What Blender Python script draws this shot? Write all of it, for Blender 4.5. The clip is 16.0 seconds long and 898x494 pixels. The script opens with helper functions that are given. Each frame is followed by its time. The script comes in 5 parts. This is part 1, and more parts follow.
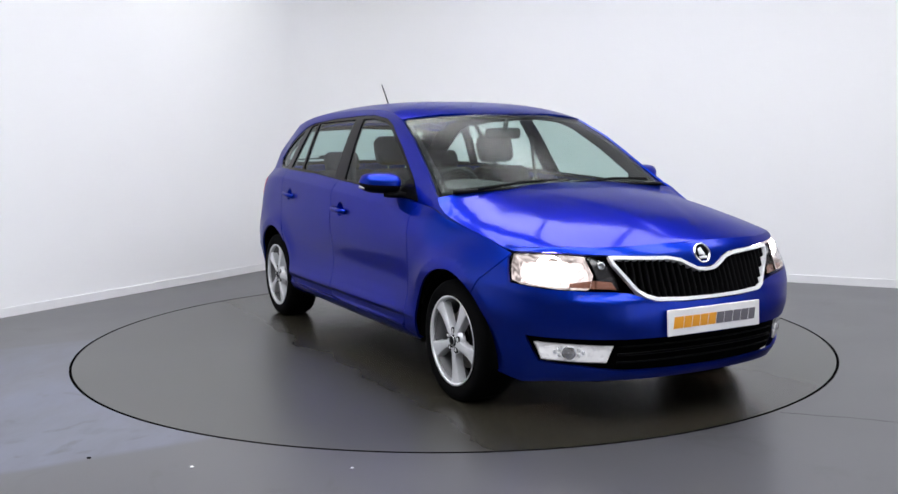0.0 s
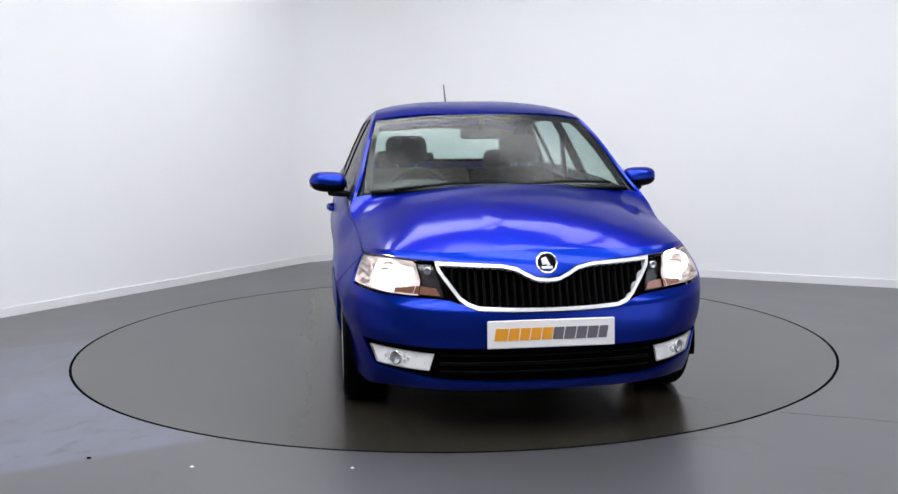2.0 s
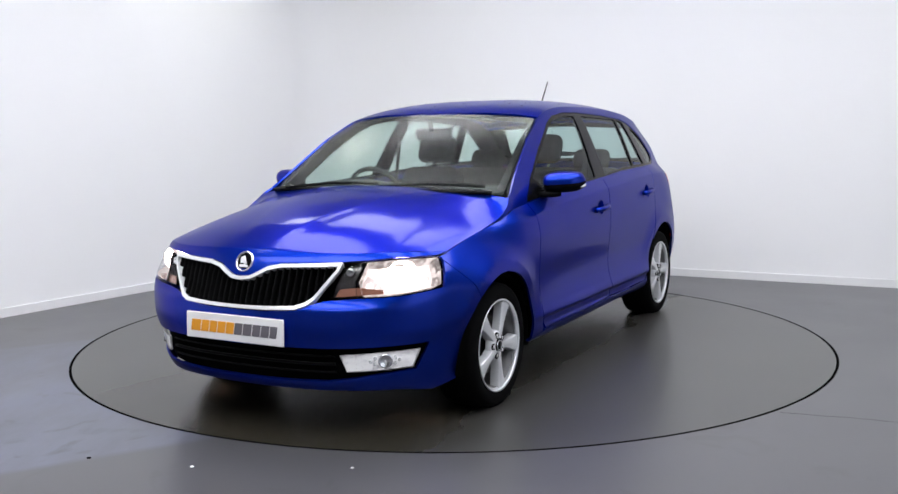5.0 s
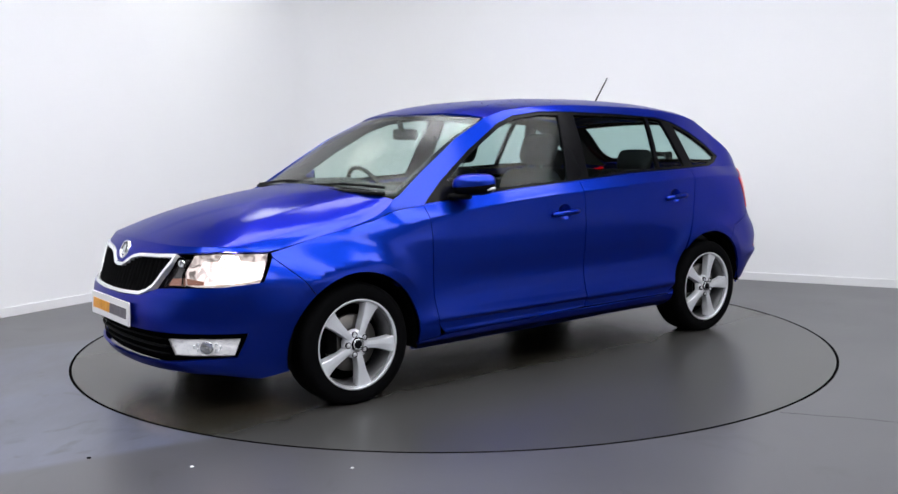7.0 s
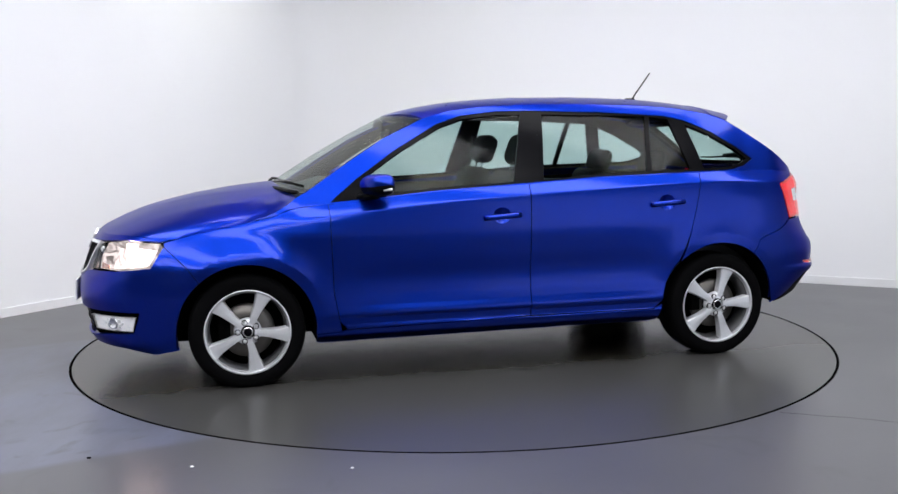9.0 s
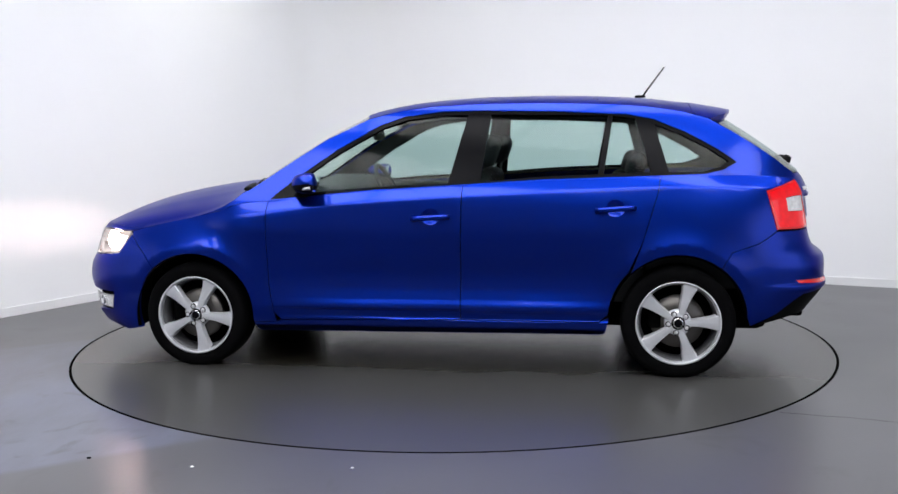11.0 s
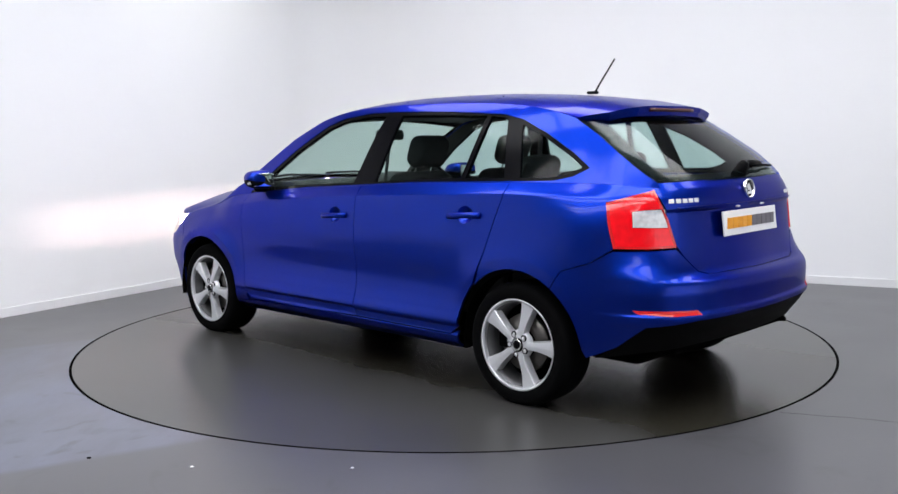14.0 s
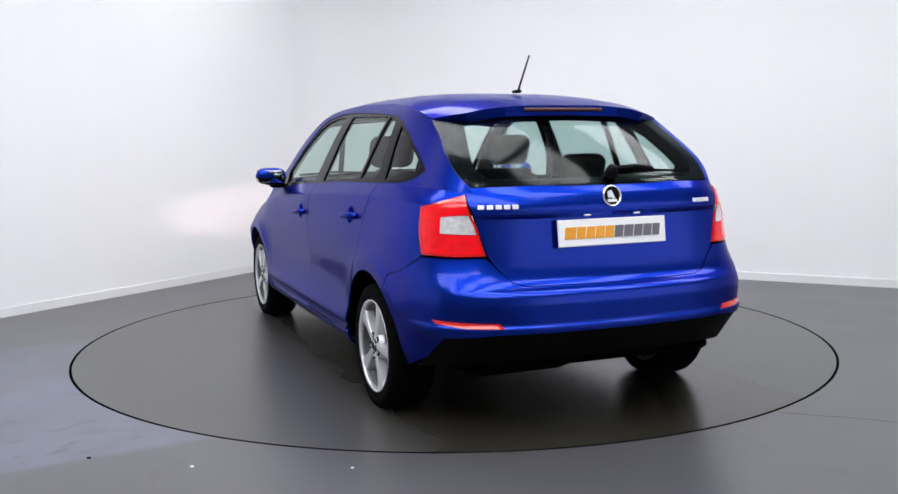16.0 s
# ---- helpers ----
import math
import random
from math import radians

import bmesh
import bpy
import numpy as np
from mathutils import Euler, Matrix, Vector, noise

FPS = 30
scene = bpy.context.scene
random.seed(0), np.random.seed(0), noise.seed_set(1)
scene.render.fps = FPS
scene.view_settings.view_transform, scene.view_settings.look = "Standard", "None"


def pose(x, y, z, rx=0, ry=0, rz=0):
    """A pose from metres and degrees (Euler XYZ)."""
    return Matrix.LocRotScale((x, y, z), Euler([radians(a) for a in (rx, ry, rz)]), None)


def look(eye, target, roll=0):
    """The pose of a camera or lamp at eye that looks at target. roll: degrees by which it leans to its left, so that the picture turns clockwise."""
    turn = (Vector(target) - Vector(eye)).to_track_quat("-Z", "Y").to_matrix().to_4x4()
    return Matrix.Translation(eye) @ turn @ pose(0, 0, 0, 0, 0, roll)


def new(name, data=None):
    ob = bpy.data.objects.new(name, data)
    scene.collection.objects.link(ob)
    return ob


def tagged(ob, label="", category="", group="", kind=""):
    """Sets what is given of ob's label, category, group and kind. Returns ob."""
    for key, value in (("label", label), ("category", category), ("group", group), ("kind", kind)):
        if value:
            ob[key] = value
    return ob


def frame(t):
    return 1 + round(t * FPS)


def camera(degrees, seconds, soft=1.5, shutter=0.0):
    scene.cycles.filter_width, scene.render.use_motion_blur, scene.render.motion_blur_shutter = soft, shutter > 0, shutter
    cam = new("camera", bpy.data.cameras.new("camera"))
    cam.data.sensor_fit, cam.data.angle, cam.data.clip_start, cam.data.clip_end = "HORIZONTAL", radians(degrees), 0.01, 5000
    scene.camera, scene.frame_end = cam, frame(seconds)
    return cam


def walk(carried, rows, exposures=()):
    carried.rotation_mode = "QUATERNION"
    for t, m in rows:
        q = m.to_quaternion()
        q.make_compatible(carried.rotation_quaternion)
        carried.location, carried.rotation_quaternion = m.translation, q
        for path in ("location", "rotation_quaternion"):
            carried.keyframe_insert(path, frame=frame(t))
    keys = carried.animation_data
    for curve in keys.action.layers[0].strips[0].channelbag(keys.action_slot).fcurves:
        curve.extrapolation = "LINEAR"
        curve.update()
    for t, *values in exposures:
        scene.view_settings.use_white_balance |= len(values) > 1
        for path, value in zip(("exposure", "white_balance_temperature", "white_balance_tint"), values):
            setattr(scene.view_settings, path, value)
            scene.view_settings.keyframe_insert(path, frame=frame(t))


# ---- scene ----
from mathutils import geometry

# ---------------------------------------------------------------- camera
EYE = Vector((0.0, -5.890, 1.242))
PITCH, YAW, ROLL = -0.1152, 0.0033, -0.70
AIM = EYE + Vector((-math.sin(YAW) * math.cos(PITCH), math.cos(YAW) * math.cos(PITCH), math.sin(PITCH)))
cam = camera(50.76, 16.0)
walk(cam, [(0.0, look(EYE, AIM, ROLL)), (16.0, look(EYE, AIM, ROLL))])

# ---------------------------------------------------------------- world and exposure
world = bpy.data.worlds.new("studio_world")
scene.world = world
world.use_nodes = True
world.node_tree.nodes["Background"].inputs[0].default_value = (0.75, 0.85, 1.0, 1)
world.node_tree.nodes["Background"].inputs[1].default_value = 0.05
scene.view_settings.exposure = 0.0
PANEL_GLOW = 6.45
FILL_GLOW = 0.7
HEADLIGHT_GLOW = 12000.0


# ---------------------------------------------------------------- materials
def material(name, color, rough=0.5, metal=0.0, coat=0.0, coat_rough=0.03, vary=0.0, scale=8.0, bump=0.0,
             bump_scale=200.0, emit=None, strength=0.0, spec=0.5, rough_vary=0.0):
    m = bpy.data.materials.new(name)
    m.use_nodes = True
    nt = m.node_tree
    b = nt.nodes["Principled BSDF"]
    b.inputs["Base Color"].default_value = (*color, 1)
    b.inputs["Roughness"].default_value = rough
    b.inputs["Metallic"].default_value = metal
    b.inputs["Coat Weight"].default_value = coat
    b.inputs["Coat Roughness"].default_value = coat_rough
    b.inputs["Specular IOR Level"].default_value = spec
    if emit:
        b.inputs["Emission Color"].default_value = (*emit, 1)
        b.inputs["Emission Strength"].default_value = strength
    if vary or bump or rough_vary:
        tc = nt.nodes.new("ShaderNodeTexCoord")
    if vary or rough_vary:
        n1 = nt.nodes.new("ShaderNodeTexNoise")
        n1.inputs["Scale"].default_value = scale
        n1.inputs["Detail"].default_value = 6
        nt.links.new(tc.outputs["Object"], n1.inputs["Vector"])
    if vary:
        mix = nt.nodes.new("ShaderNodeMix")
        mix.data_type = "RGBA"
        lo, hi = [c * (1 - vary) for c in color], [min(1, c * (1 + vary)) for c in color]
        mix.inputs["A"].default_value, mix.inputs["B"].default_value = (*lo, 1), (*hi, 1)
        nt.links.new(n1.outputs["Fac"], mix.inputs["Factor"])
        nt.links.new(mix.outputs["Result"], b.inputs["Base Color"])
    if rough_vary:
        mr = nt.nodes.new("ShaderNodeMapRange")
        mr.inputs["To Min"].default_value, mr.inputs["To Max"].default_value = rough - rough_vary, rough + rough_vary
        nt.links.new(n1.outputs["Fac"], mr.inputs["Value"])
        nt.links.new(mr.outputs["Result"], b.inputs["Roughness"])
    if bump:
        n2 = nt.nodes.new("ShaderNodeTexNoise")
        n2.inputs["Scale"].default_value = bump_scale
        n2.inputs["Detail"].default_value = 4
        nt.links.new(tc.outputs["Object"], n2.inputs["Vector"])
        bp = nt.nodes.new("ShaderNodeBump")
        bp.inputs["Strength"].default_value = bump
        bp.inputs["Distance"].default_value = 0.002
        nt.links.new(n2.outputs["Fac"], bp.inputs["Height"])
        nt.links.new(bp.outputs["Normal"], b.inputs["Normal"])
    return m


def glass(name, tint, gloss_rough=0.0, base=0.012):
    """Thin pane: tinted see-through with a clear gloss."""
    m = bpy.data.materials.new(name)
    m.use_nodes = True
    nt = m.node_tree
    out = nt.nodes["Material Output"]
    nt.nodes.remove(nt.nodes["Principled BSDF"])
    tr, gl, lw, mx = (nt.nodes.new("ShaderNode" + k) for k in ("BsdfTransparent", "BsdfGlossy", "LayerWeight", "MixShader"))
    pw, ml = nt.nodes.new("ShaderNodeMath"), nt.nodes.new("ShaderNodeMath")
    pw.operation, ml.operation = "POWER", "MULTIPLY_ADD"
    pw.inputs[1].default_value = 4.5
    ml.inputs[1].default_value, ml.inputs[2].default_value = 0.6, base
    lw.inputs["Blend"].default_value = 0.5
    tr.inputs["Color"].default_value = (*tint, 1)
    gl.inputs["Roughness"].default_value = gloss_rough
    nt.links.new(lw.outputs["Facing"], pw.inputs[0])
    nt.links.new(pw.outputs[0], ml.inputs[0])
    nt.links.new(ml.outputs[0], mx.inputs[0])
    nt.links.new(tr.outputs[0], mx.inputs[1])
    nt.links.new(gl.outputs[0], mx.inputs[2])
    nt.links.new(mx.outputs[0], out.inputs[0])
    return m


def paint_material():
    """Blue metallic paint: flake layer under clear coat."""
    m = material("blue_metallic_paint", (0.010, 0.040, 0.50), 0.31, 0.92, 0.40, 0.10)
    nt = m.node_tree
    b = nt.nodes["Principled BSDF"]
    b.inputs["Coat IOR"].default_value = 1.45
    b.inputs["Specular Tint"].default_value = (0.12, 0.14, 0.40, 1)
    tc = nt.nodes.new("ShaderNodeTexCoord")
    vo = nt.nodes.new("ShaderNodeTexVoronoi")
    vo.inputs["Scale"].default_value = 900
    nt.links.new(tc.outputs["Object"], vo.inputs["Vector"])
    mix = nt.nodes.new("ShaderNodeMix")
    mix.data_type = "RGBA"
    mix.inputs["A"].default_value, mix.inputs["B"].default_value = (0.0010, 0.016, 0.25, 1), (0.0026, 0.034, 0.42, 1)
    nt.links.new(vo.outputs["Color"], mix.inputs["Factor"])
    nt.links.new(mix.outputs["Result"], b.inputs["Base Color"])
    return m


PAINT = paint_material()
BLACK = material("black_textured_plastic", (0.0022, 0.0022, 0.0026), 0.6, spec=0.08, bump=0.15, bump_scale=500)
GLOSS = material("gloss_black_trim", (0.003, 0.003, 0.004), 0.20, spec=0.06)
RUBBER = material("tyre_rubber", (0.0024, 0.0024, 0.0028), 0.85, spec=0.05, bump=0.2, bump_scale=300)
LINER = material("wheel_arch_liner_felt", (0.002, 0.002, 0.002), 0.95, spec=0.03)
ALLOY = material("silver_painted_alloy", (0.70, 0.71, 0.74), 0.32, 0.40, 0.6, vary=0.04, scale=30)
# Silver rim alloy darkened in colour for the shade inside the wheel.
BARREL = material("inner_rim_painted_shade", (0.10, 0.10, 0.105), 0.5, 0.4, vary=0.3, scale=20)
STEEL = material("brushed_brake_steel", (0.16, 0.15, 0.14), 0.4, 0.9, vary=0.2, scale=25)
CHROME = material("polished_chrome", (0.88, 0.89, 0.90), 0.08, 1.0)
SATIN = material("bright_silver_trim", (0.85, 0.86, 0.88), 0.25, 0.2)
SEAT = material("charcoal_seat_cloth", (0.012, 0.012, 0.014), 0.9, vary=0.3, scale=120, bump=0.3, bump_scale=700)
CABIN = material("dark_cabin_plastic", (0.020, 0.021, 0.023), 0.7, bump=0.1, bump_scale=400)
HEADLINER = material("pale_grey_headliner", (0.35, 0.35, 0.34), 0.95)
WIND_GLASS = glass("windscreen_glass", (0.80, 0.90, 0.85), gloss_rough=0.22, base=0.016)
SIDE_GLASS = glass("side_window_glass", (0.64, 0.77, 0.74), gloss_rough=0.06, base=0.014)
LENS = glass("clear_lamp_lens", (0.97, 0.97, 0.97))
RED_LENS = material("red_tail_lens", (0.42, 0.001, 0.004), 0.15, 0.0, 0.3, vary=0.45, scale=30, emit=(1.0, 0.004, 0.012), strength=0.45)
# Slight emission lifts the red, also on bumper reflectors, which are no lamps.
RED_DIM = material("red_reflector", (0.55, 0.008, 0.01), 0.2, 0.0, 1.0, emit=(1.0, 0.02, 0.02), strength=0.04)
DARK_RED = material("dark_red_brake_lens", (0.05, 0.003, 0.006), 0.5, 0.0, 0.1)
CLEAR_WHITE = material("clear_reversing_lens", (0.72, 0.73, 0.76), 0.2, 0.2, 0.6, vary=0.45, scale=45)
# The bowl emits by itself, standing in for bulb light thrown back.
LAMP_BOWL = material("headlamp_reflector", (0.60, 0.58, 0.58), 0.5, 0.3, vary=0.4, scale=45, emit=(1.0, 0.86, 0.84), strength=0.62)


def mottled_glow(m, scale, lo, hi):
    """Uneven emission in place of the light that a lamp reflector's facets give back."""
    nt = m.node_tree
    tc, vo, mr = (nt.nodes.new("ShaderNode" + k) for k in ("TexCoord", "TexNoise", "MapRange"))
    vo.inputs["Scale"].default_value, vo.inputs["Detail"].default_value, vo.inputs["Distortion"].default_value = scale, 2, 1.5
    for key, v in zip(("From Min", "From Max", "To Min", "To Max"), (.42, .58, lo, hi)):
        mr.inputs[key].default_value = v
    nt.links.new(tc.outputs["Object"], vo.inputs["Vector"])
    nt.links.new(vo.outputs["Fac"], mr.inputs["Value"])
    nt.links.new(mr.outputs[0], nt.nodes["Principled BSDF"].inputs["Emission Strength"])


mottled_glow(LAMP_BOWL, 22, .22, 1.15)
# Projector ring set to glow, adding lamp glare and spill on the floor.
LAMP_RING = material("glaring_lamp_ring", (1, 1, 1), 0.4, emit=(1.0, 0.74, 0.68), strength=60.0)
LAMP_GLOW = material("lit_headlamp_bulb", (1, 1, 1), 0.4, emit=(1.0, 0.70, 0.66), strength=HEADLIGHT_GLOW)
SMOKED = material("smoked_lamp_bezel", (0.03, 0.028, 0.03), 0.25, 0.2, 1.0)
# Slight emission added to lift the copper tint.
COPPER = material("copper_tinted_indicator", (0.30, 0.13, 0.09), 0.25, 0.6, 1.0, emit=(1.0, 0.5, 0.35), strength=0.08)
# Faint uneven emission added to brighten the fog reflector.
FOG_BOWL = material("fog_lamp_reflector", (0.95, 0.95, 0.97), 0.30, 0.1, 0.3, vary=0.12, scale=60, emit=(0.95, 0.95, 1.0), strength=0.28)
mottled_glow(FOG_BOWL, 60, .05, .42)
PLATE_WHITE = material("white_plate_acrylic", (0.90, 0.89, 0.90), 0.3, 0.0, 0.5, vary=0.02)
PLATE_EDGE = material("pale_yellow_plate_edge", (0.70, 0.68, 0.60), 0.4)
ORANGE = material("orange_print", (0.85, 0.36, 0.02), 0.5)
GREY_INK = material("grey_print", (0.14, 0.13, 0.15), 0.5)
LENS_WATER = material("water_drop", (0.02, 0.03, 0.10), 0.08, 0.0, 1.0)
MIRROR_GLASS = material("mirror_glass", (0.9, 0.92, 0.92), 0.02, 1.0)


# ---------------------------------------------------------------- mesh helpers
def part(name, bm, mat, parent=None, label="", smooth=True):
    me = bpy.data.meshes.new(name)
    bmesh.ops.recalc_face_normals(bm, faces=bm.faces)
    bm.to_mesh(me)
    bm.free()
    me.materials.append(mat)
    for p in me.polygons:
        p.use_smooth = smooth
    ob = new(name, me)
    ob.parent = parent
    if label:
        ob["label"] = label
    return ob


def box(bm, cx, cy, cz, sx, sy, sz, bevel=0.0, m=None, seg=2):
    r = bmesh.ops.create_cube(bm, size=1, matrix=(m or Matrix()) @ Matrix.Translation((cx, cy, cz)) @ Matrix.Diagonal((sx, sy, sz, 1)))
    if bevel:
        edges = list({e for v in r["verts"] for e in v.link_edges})
        bmesh.ops.bevel(bm, geom=edges, offset=bevel, segments=seg, affect="EDGES", profile=0.5)
    return bm


def tube(bm, pts, r, n=8, closed=False, r_end=None, flat=1.0):
    """A round bar along points."""
    pts = [Vector(p) for p in pts]
    rings = []
    up = Vector((0, 0, 1))
    for i, p in enumerate(pts):
        a = pts[i - 1] if i or closed else p
        b = pts[(i + 1) % len(pts)] if i < len(pts) - 1 or closed else p
        d = (b - a).normalized()
        s = d.cross(up)
        s = s.normalized() if s.length > 1e-4 else Vector((1, 0, 0))
        u = s.cross(d)
        rr = r if r_end is None else r + (r_end - r) * i / (len(pts) - 1)
        rings.append([bm.verts.new(p + rr * (math.cos(k * math.tau / n) * s + flat * math.sin(k * math.tau / n) * u)) for k in range(n)])
    last = len(rings) if closed else len(rings) - 1
    for i in range(last):
        A, B = rings[i], rings[(i + 1) % len(rings)]
        for k in range(n):
            bm.faces.new((A[k], A[(k + 1) % n], B[(k + 1) % n], B[k]))
    if not closed:
        bm.faces.new(rings[0])
        bm.faces.new(rings[-1])
    return bm


def lathe(bm, prof, n=48, m=None, closed=False):
    """Turns (radius, offset) pairs round the y axis."""
    m = m or Matrix()
    rings = [[bm.verts.new(m @ Vector((r * math.cos(k * math.tau / n), o, r * math.sin(k * math.tau / n)))) for k in range(n)] for r, o in prof]
    pairs = list(zip(rings, rings[1:])) + ([(rings[-1], rings[0])] if closed else [])
    for A, B in pairs:
        for k in range(n):
            bm.faces.new((A[k], A[(k + 1) % n], B[(k + 1) % n], B[k]))
    return bm


def cubic(xs, ys):
    """Natural cubic spline through points."""
    xs, ys = np.array(xs, float), np.array(ys, float)
    if xs[0] > xs[-1]:
        xs, ys = xs[::-1], ys[::-1]
    n, h = len(xs), np.diff(xs)
    M, r = np.eye(n), np.zeros(n)
    for i in range(1, n - 1):
        M[i, i - 1:i + 2] = h[i - 1], 2 * (h[i - 1] + h[i]), h[i]
        r[i] = 6 * ((ys[i + 1] - ys[i]) / h[i] - (ys[i] - ys[i - 1]) / h[i - 1])
    k = np.linalg.solve(M, r)

    def f(x):
        x = np.asarray(x, float)
        i = np.clip(np.searchsorted(xs, x) - 1, 0, n - 2)
        a, b = (xs[i + 1] - x) / h[i], (x - xs[i]) / h[i]
        return a * ys[i] + b * ys[i + 1] + ((a ** 3 - a) * k[i] + (b ** 3 - b) * k[i + 1]) * h[i] ** 2 / 6
    return f


def shape(xs, ys):
    """Monotone cubic through points; holds its slope past the ends."""
    xs, ys = np.array(xs, float), np.array(ys, float)
    if xs[0] > xs[-1]:
        xs, ys = xs[::-1], ys[::-1]
    h, d = np.diff(xs), np.diff(ys) / np.diff(xs)
    m = np.concatenate([[d[0]], np.where(d[:-1] * d[1:] > 0, 2 * d[:-1] * d[1:] / (d[:-1] + d[1:] + 1e-12), 0), [d[-1]]])

    def f(x):
        x = np.asarray(x, float)
        i = np.clip(np.searchsorted(xs, x) - 1, 0, len(xs) - 2)
        t = (x - xs[i]) / h[i]
        inside = ((1 + 2 * t) * (1 - t) ** 2 * ys[i] + t * (1 - t) ** 2 * h[i] * m[i]
                  + t * t * (3 - 2 * t) * ys[i + 1] + t * t * (t - 1) * h[i] * m[i + 1])
        lo, hi = ys[0] + (x - xs[0]) * m[0], ys[-1] + (x - xs[-1]) * m[-1]
        return np.where(x < xs[0], lo, np.where(x > xs[-1], hi, inside))
    return f


def dense(poly, step=0.03, closed=True):
    out = []
    pts = list(poly) + ([poly[0]] if closed else [])
    for a, b in zip(pts, pts[1:]):
        n = max(1, int(math.hypot(b[0] - a[0], b[1] - a[1]) / step))
        out += [(a[0] + (b[0] - a[0]) * k / n, a[1] + (b[1] - a[1]) * k / n) for k in range(n)]
    return out if closed else out + [tuple(poly[-1])]


def smooth_line(pts, n=6):
    """Catmull-Rom through points, ends kept."""
    P = np.array([pts[0], *pts, pts[-1]], float)
    out = []
    for i in range(1, len(P) - 2):
        for k in range(n):
            t = k / n
            a, b, c, d = P[i - 1:i + 3]
            out.append(tuple(0.5 * (2 * b + (c - a) * t + (2 * a - 5 * b + 4 * c - d) * t * t + (3 * b - a - 3 * c + d) * t ** 3)))
    return out + [tuple(P[-2])]


def inset(poly, g):
    P = np.array(poly)
    area = 0.5 * np.sum(P[:, 0] * np.roll(P[:, 1], -1) - np.roll(P[:, 0], -1) * P[:, 1])
    e = np.roll(P, -1, 0) - P
    e /= np.linalg.norm(e, axis=1)[:, None] + 1e-12
    nrm = np.stack([-e[:, 1], e[:, 0]], 1) * (1 if area > 0 else -1)
    b = nrm + np.roll(nrm, 1, 0)
    b /= np.maximum(0.5, (b * b).sum(1))[:, None] / 2
    return [tuple(q) for q in P + g * b]


def inside(x, y, poly):
    P = np.array(poly)
    Q = np.roll(P, -1, 0)
    x, y = x[:, None], y[:, None]
    cross = (P[:, 1] > y) != (Q[:, 1] > y)
    xi = P[:, 0] + (y - P[:, 1]) * (Q[:, 0] - P[:, 0]) / np.where(Q[:, 1] == P[:, 1], 1e-12, Q[:, 1] - P[:, 1])
    return (np.sum(cross & (x < xi), 1) % 2) == 1


def normals_of(surf, u, v, h=1e-3):
    a = surf(u + h, v) - surf(u - h, v)
    b = surf(u, v + h) - surf(u, v - h)
    n = np.cross(a, b)
    return n / (np.linalg.norm(n, axis=1)[:, None] + 1e-12)


